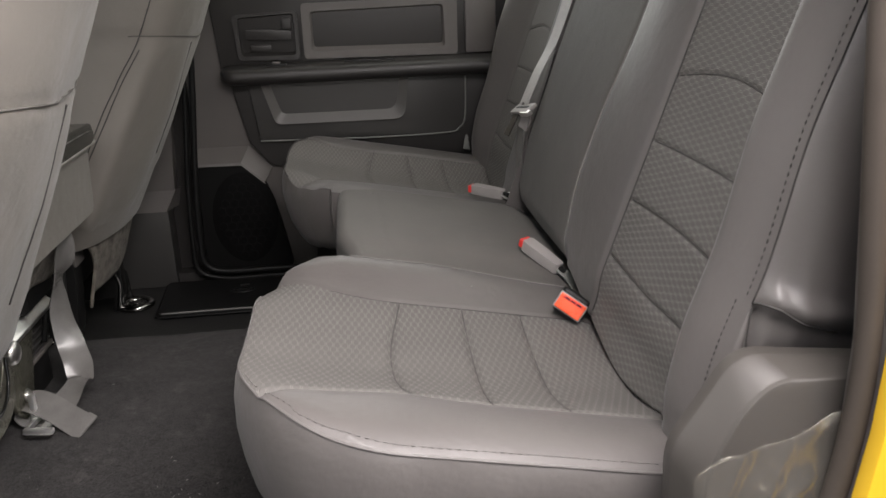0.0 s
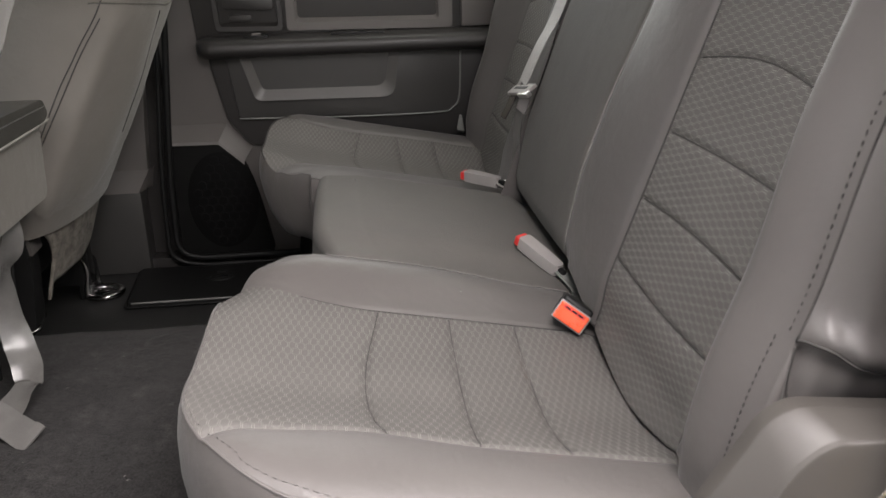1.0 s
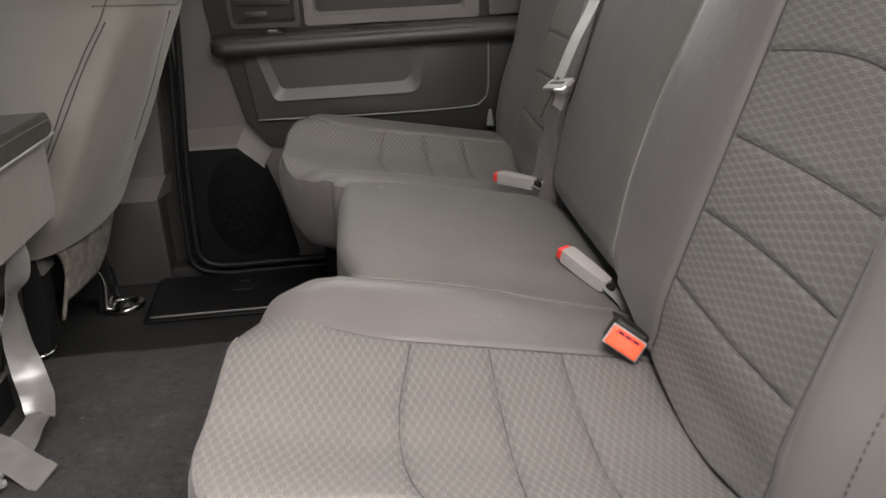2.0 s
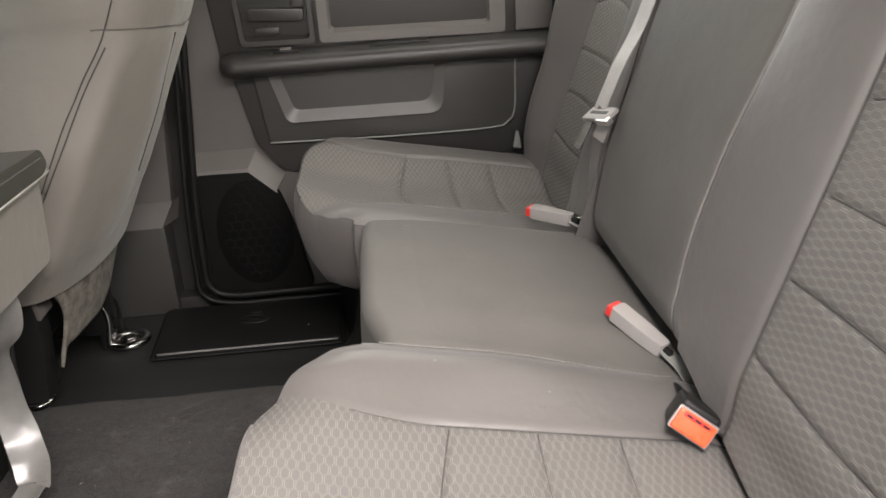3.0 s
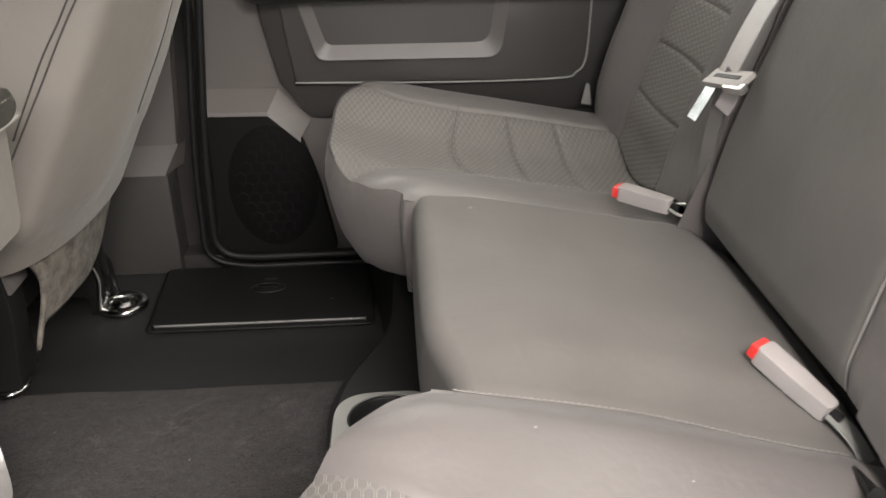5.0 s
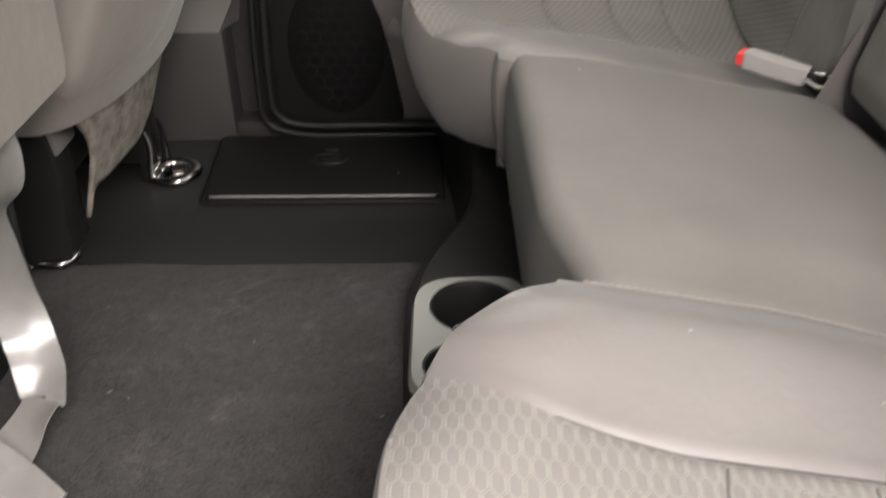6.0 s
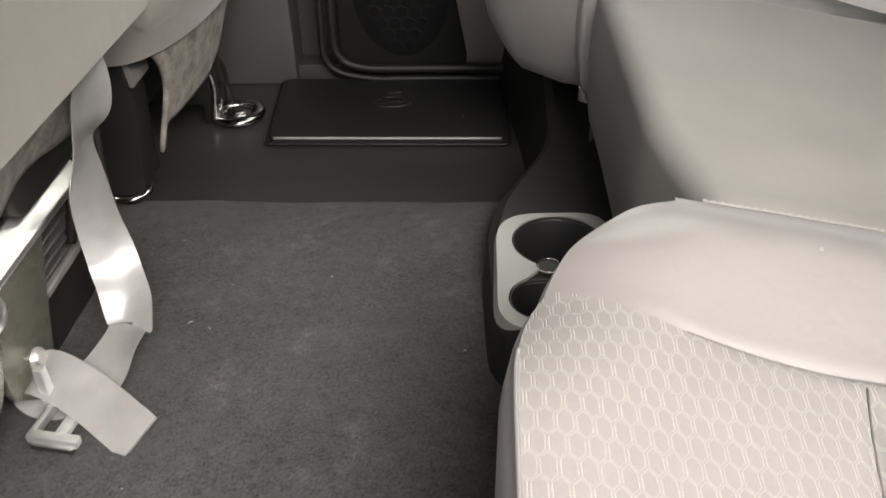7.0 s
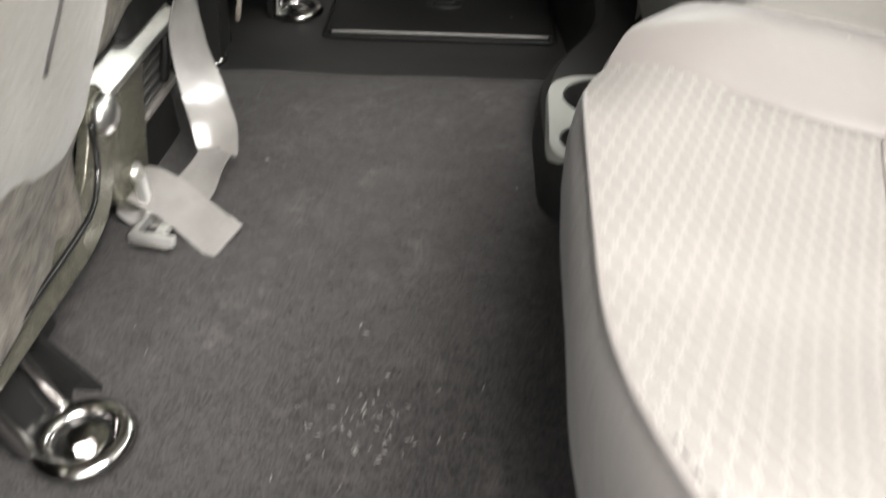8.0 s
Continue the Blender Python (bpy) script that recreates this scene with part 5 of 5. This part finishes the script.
# ---- rear belts and buckles ----
def buckle(name, label, tip, tail, button, shell, width=0.026, thick=0.019, face=False):
    ob = thing(name, label, "belt buckle", group="rear belt buckles")
    tip, tail = Vector(tip), Vector(tail)
    d = (tail - tip).normalized()
    length = (tail - tip).length
    rot = d.to_track_quat("X", "Z").to_matrix().to_4x4()
    m = Matrix.Translation(tip) @ rot
    out = rounded([(0.004, -width), (length * 0.55, -width * 0.98), (length, -width * 0.72), (length, width * 0.72), (length * 0.55, width * 0.98), (0.004, width)], 0.006)
    bm = prism(out, "z", -thick / 2, thick / 2, 0.0055, 3)
    bmesh.ops.transform(bm, matrix=m, verts=bm.verts)
    part("shell", bm, shell, ob)
    bm = box(-0.004, 0.007, -width * 0.9, width * 0.9, -thick * 0.40, thick * 0.40, 0.003, 2, m)
    part("release_button", bm, button, ob, "bright release button")
    bm = box(length - 0.003, length + 0.012, -width * 0.35, width * 0.35, -0.006, 0.006, 0.003, 2, m)
    part("stalk_boot", bm, BLACK_PLASTIC, ob)
    return ob, m, length


def rear_belts():
    ob, m, ln = buckle("seat_buckle", "grey belt buckle with red release button on the cushion", (0.219, 1.149, 0.269), (0.283, 1.093, 0.264), BUCKLE_RED, BUCKLE_GREY, 0.0125, 0.021)
    link("wire_loop", tube(smoothed([m @ Vector(p) for p in ((ln, 0.010, 0), (ln + 0.02, 0.012, 0.004), (ln + 0.034, 0.0, 0.0), (ln + 0.02, -0.012, -0.004), (ln, -0.010, 0))], 6), 0.0022, 8), STEEL, ob)
    ob, m, ln = buckle("seat_buckle", "grey belt buckle with red release button by the seat crease", (0.250, 0.697, 0.279), (0.297, 0.628, 0.248), BUCKLE_RED, BUCKLE_GREY, 0.0125, 0.020)
    link("stalk", ribbon([m @ Vector((ln, 0, 0)), m @ Vector((ln + 0.03, 0, -0.004)), m @ Vector((ln + 0.06, 0, -0.02))], [m.to_3x3() @ Vector((0, 1, 0))] * 3, 0.020, 0.002), CUP_GREY, ob)
    # orange-faced buckle, tipped towards the near door
    ob = thing("seat_buckle", "black belt buckle with glossy orange-red release face", "belt buckle", group="rear belt buckles")
    m = look((0.272, 0.452, 0.252), (0.02, -0.60, 0.62)) @ pose(0, 0, 0, 0, 0, 34) @ Matrix.Scale(0.86, 4)
    part("shell", box(-0.027, 0.027, -0.016, 0.024, 0.002, 0.066, 0.007, 3, m), BLACK_PLASTIC, ob)
    part("face_frame", box(-0.0278, 0.0278, -0.0185, 0.0145, -0.002, 0.006, 0.003, 2, m), BUCKLE_GREY, ob, "pale rim")
    button = part("release_button", box(-0.0255, 0.0255, -0.0165, 0.0125, -0.0055, 0.001, 0.003, 3, m), BUCKLE_ORANGE, ob, "glossy orange-red press face")
    part("slot", box(-0.019, 0.019, 0.0045, 0.0105, -0.0062, -0.004, 0.0006, 1, m), BUCKLE_RED, button, "red tongue slot")
    for k in range(3):
        part("slot_bar", box(-0.016 + 0.0115 * k, -0.0075 + 0.0115 * k, 0.0062, 0.0088, -0.0068, -0.0058, 0.0004, 1, m), BLACK_PLASTIC, button)
    link("stalk", ribbon([m @ Vector((0, 0.004, 0.055)), m @ Vector((0.004, 0.012, 0.09)), m @ Vector((0.008, 0.016, 0.13))], [m.to_3x3() @ Vector((1, 0, 0))] * 3, 0.03, 0.003), BLACK_PLASTIC, ob)

    belt = thing("shoulder_belt", "grey centre shoulder belt with hanging latch plate", "seat belt")
    up = [(0.505, 1.03, 0.98), (0.440, 1.045, 0.76), (0.392, 1.050, 0.612), (0.352, 1.050, 0.535), (0.318, 1.038, 0.468)]
    link("shoulder_strap", ribbon(up, [(0.40, -0.86, 0.3)] * 2 + [(0.38, -0.88, 0.25)] * 3, 0.034, 0.0018), WEBBING_LIGHT, belt)
    lo = [(0.322, 1.03, 0.470), (0.316, 1.045, 0.43), (0.312, 1.055, 0.37), (0.312, 1.062, 0.30), (0.318, 1.065, 0.24)]
    # same webbing as the shoulder strap, darkened to paint its shade
    link("lap_strap", ribbon(lo, [(0.4, -0.9, 0.1)] * 5, 0.024, 0.0018), WEBBING_SHADED, belt)
    along = Vector((0.30, -0.93, 0.14)).normalized()
    face = Vector((-0.45, -0.25, 0.85))
    face = (face - along * face.dot(along)).normalized()
    m = Matrix.LocRotScale((0.316, 1.028, 0.462), Matrix((along, face.cross(along), face)).transposed().to_quaternion(), None)
    plate = part("latch_plate", box(-0.036, 0.036, -0.015, 0.015, -0.004, 0.004, 0.003, 2, m), BUCKLE_GREY, belt, "pale latch plate")
    part("plate_slot", box(-0.024, 0.024, -0.003, 0.004, 0.0035, 0.0048, 0.0005, 1, m), BLACK_PLASTIC, plate)
    part("plate_lip", box(0.006, 0.042, -0.018, -0.006, -0.008, 0.003, 0.003, 2, m), STEEL, plate)
    link("tongue", ribbon([(0.308, 1.052, 0.454), (0.298, 1.053, 0.432), (0.284, 1.054, 0.404)], [(0.5, -0.85, -0.1)] * 3, 0.015, 0.003), BLACK_CHROME, plate, "bright steel tongue")
    link("keeper", ribbon([(0.322, 1.020, 0.456), (0.320, 1.028, 0.436), (0.316, 1.036, 0.420)], [(0.6, -0.75, 0.0)] * 3, 0.022, 0.006), BUCKLE_GREY, plate)
    tag = thing("belt_anchor", "small pale belt anchor tag beside the door", "belt anchor")
    part("tag", prism(rounded([(0.262, 0.262), (0.282, 0.258), (0.276, 0.300), (0.270, 0.302)], 0.003), "y", 1.628, 1.634, 0.001), CUP_GREY, tag)


# ---- floor fittings ----
def storage_lid():
    lid = thing("storage_lid", "black plastic in-floor storage lid with a finger latch", "storage lid")
    Z = -0.088
    top = rounded([(-0.582, 1.421), (-0.168, 1.421), (-0.178, 1.660), (-0.598, 1.660)], 0.012)
    part("lid", prism(top, "z", Z - 0.012, Z + 0.006, 0.004, 3), BLACK_PLASTIC, lid)
    # the grey tone paints the highlight along the black lid's front edge
    link("front_lip", tube(smoothed([(-0.574, 1.422, Z + 0.003), (-0.45, 1.420, Z + 0.004), (-0.30, 1.420, Z + 0.004), (-0.176, 1.422, Z + 0.003)], 8), 0.0026, 10), LID_EDGE, lid, "front lip with its highlight painted grey")
    rim = [(x, y, Z - 0.004) for x, y in rounded([(-0.590, 1.413), (-0.160, 1.413), (-0.170, 1.668), (-0.606, 1.668)], 0.014)]
    link("rim", tube(rim, 0.0025, 8, True), RUBBER, lid)
    cup = [( -0.377 + 0.034 * math.cos(a), 1.556 + 0.020 * math.sin(a), Z + 0.0065) for a in lin(0, 2 * math.pi, 33)[:-1]]
    latch = link("latch_rim", tube(cup, 0.0022, 8, True), BLACK_PLASTIC, lid)
    part("latch_pull", prism(rounded([(-0.400, 1.553), (-0.355, 1.553), (-0.360, 1.566), (-0.395, 1.566)], 0.004), "z", Z + 0.005, Z + 0.011, 0.002), GLOSS_BLACK, latch, "glossy finger pull")
    part("pivot", prism(rounded([(-0.390, 1.592), (-0.362, 1.592), (-0.365, 1.602), (-0.388, 1.602)], 0.004), "z", Z + 0.004, Z + 0.010, 0.002), BLACK_PLASTIC, latch)


def cup_holder():
    c = thing("cup_holder", "grey double cup holder plate in a black floor moulding", "cup holder")
    Z = 0.078
    holes = CUPS
    out = rounded([(-0.194, 0.733), (-0.07, 0.733), (-0.066, 0.942), (-0.194, 0.938)], [0.045, 0.03, 0.04, 0.05], 8)
    bm = bmesh.new()
    rim = [bm.verts.new((x, y, Z)) for x, y in out]
    low = [bm.verts.new((x - (0.004 if x < -0.13 else -0.004), y, Z - 0.014)) for x, y in out]
    edges = [bm.edges.new((rim[i], rim[(i + 1) % len(rim)])) for i in range(len(rim))]
    for i in range(len(rim)):
        bm.faces.new((rim[i], rim[(i + 1) % len(rim)], low[(i + 1) % len(rim)], low[i]))
    (ax, ay, ra), (bx, by, rb) = sorted(holes, key=lambda q: -q[1])
    neck = 0.017
    ta, tb = math.asin(neck / ra), math.asin(neck / rb)
    loop = [(ax + ra * math.cos(a), ay + ra * math.sin(a)) for a in lin(-math.pi / 2 + ta, 1.5 * math.pi - ta, 34)]
    loop += [(bx + rb * math.cos(a), by + rb * math.sin(a)) for a in lin(math.pi / 2 + tb, 2.5 * math.pi - tb, 34)]
    ring = [bm.verts.new((x, y, Z)) for x, y in loop]
    edges += [bm.edges.new((ring[i], ring[(i + 1) % len(ring)])) for i in range(len(ring))]
    foot = [bm.verts.new((x, y, Z - 0.0035)) for x, y in loop]
    for i in range(len(ring)):
        n = (i + 1) % len(ring)
        bm.faces.new((ring[i], ring[n], foot[n], foot[i]))
    bmesh.ops.triangle_fill(bm, edges=edges, use_beauty=True)
    part("plate", bm, CUP_GREY, c, "matt grey plate", sharp=30)
    for hx, hy, r in holes:
        def wall(k, a):
            zz, rr = ((Z - 0.0038, r + 0.001), (Z - 0.003, r - 0.002), (Z - 0.006, r - 0.004), (Z - 0.05, r - 0.008), (Z - 0.078, r - 0.010), (Z - 0.080, r - 0.016), (Z - 0.080, 0.0001))[k]
            return (hx + rr * math.cos(a), hy + rr * math.sin(a), zz)
        cup = link("cup", sheet(wall, range(7), lin(0, 2 * math.pi, 41)), BLACK_PLASTIC, c, "black cup well")
        ring = [(hx + (r - 0.002) * math.cos(a), hy + (r - 0.002) * math.sin(a), Z - 0.003) for a in lin(0, 2 * math.pi, 41)[:-1]]
        link("cup_rim", tube(ring, 0.0016, 8, True), BLACK_PLASTIC, cup)
    grip = part("gripper", cyl((-0.139, 0.836, Z - 0.07), (-0.139, 0.836, Z + 0.001), 0.013, 24, 0.002), BLACK_PLASTIC, c, "black ribbed gripper")
    for k in range(14):
        a = 2 * math.pi * k / 14
        part("rib", box(0.0125, 0.0145, -0.001, 0.001, Z - 0.066, Z - 0.010, 0.0004, 1, pose(-0.139, 0.836, 0, 0, 0, math.degrees(a))), BLACK_PLASTIC, grip)
    ring = [(-0.139 + 0.0125 * math.cos(a), 0.836 + 0.0125 * math.sin(a), Z + 0.001) for a in lin(0, 2 * math.pi, 25)[:-1]]
    link("grip_ring", tube(ring, 0.0009, 6, True), BLACK_CHROME, grip, "thin bright ring")


def litter():
    """Pale crumbs and lint on the cushions and the carpet."""
    spots = [("lint", (-0.009, 1.01, middle_z(-0.009, 1.01) + 0.001), 0.0026), ("lint", (0.006, 0.553, cushion_z(0.006, 0.553) + 0.001), 0.002), ("lint", (0.13, 0.52, cushion_z(0.13, 0.52) + 0.001), 0.0016), ("lint", (-0.245, 1.50, -0.0815), 0.0018)]
    for name, p, r in spots:
        ob = thing(name, "tiny pale crumb of lint", "lint")
        bm = bmesh.new()
        bmesh.ops.create_icosphere(bm, subdivisions=1, radius=r, matrix=Matrix.Translation(p) @ pose(0, 0, 0, 20, 10, 40) @ Matrix.Diagonal((1.3, 0.7, 0.4, 1)))
        part("crumb", bm, CUP_GREY, ob)


LINT_AT = (-0.365, 0.438)


def carpet_lint():
    """Pale fibres and grit trodden into the carpet."""
    random.seed(11)
    ob = thing("carpet_lint", "pale lint and grit scattered on the carpet", "lint", kind="stuff")
    verts, faces = [], []
    spots = [(random.gauss(LINT_AT[0], 0.03), random.gauss(LINT_AT[1], 0.022)) for _ in range(60)] + [(random.uniform(-0.6, -0.22), random.uniform(0.35, 1.0)) for _ in range(16)]
    for x, y in spots:
        if not (-0.72 < x < -0.215 and 0.3 < y < 1.1):
            continue
        a, l, w = random.uniform(0, 3.14), random.uniform(0.0012, 0.005), random.uniform(0.0003, 0.001)
        z = floor_z(y) + 0.0065
        d, n = Vector((math.cos(a), math.sin(a), 0)) * l, Vector((-math.sin(a), math.cos(a), 0)) * w
        b = len(verts)
        p = Vector((x, y, z))
        verts += [p - d, p - n, p + d * 0.9, p + n, p + Vector((0, 0, w * 1.5))]
        faces += [(b, b + 1, b + 4), (b + 1, b + 2, b + 4), (b + 2, b + 3, b + 4), (b + 3, b, b + 4)]
    link("flakes", mesh_from(verts, faces, smooth=False), LINT, ob)


build_floor()
carpet_lint()
far_door()
pillar()
cab_shell()
rear_bench()
hinge_cover()
front_seat("passenger_seat", "grey cloth front passenger seat seen from behind", False, 0.0)
front_seat("driver_seat", "grey cloth front driver seat seen from behind", True, 0.012)
foot_bracket((-0.661, 1.527, -0.10), size=1.2, lean=0.008)
foot_bracket((-0.700, 1.108, -0.008), size=0.75)
foot_bracket((-0.598, 0.402, -0.032), size=1.12, lean=-0.028, flanges=(-0.022, 0.036))
centre_console()
driver_frame()
loose_belt()
rear_belts()
storage_lid()
cup_holder()
litter()

# stand each thing's Empty at the middle of its own foot
for ob in [o for o in bpy.data.objects if o.type == "EMPTY" and o.parent is None]:
    corners = [Vector(c) for part_ in ob.children_recursive if part_.type == "MESH" for c in part_.bound_box]
    lo = [min(c[i] for c in corners) for i in range(3)]
    hi = [max(c[i] for c in corners) for i in range(3)]
    foot = Vector(((lo[0] + hi[0]) / 2, (lo[1] + hi[1]) / 2, lo[2]))
    ob.location = foot
    for child in ob.children:
        child.matrix_parent_inverse = Matrix.Translation(-foot)
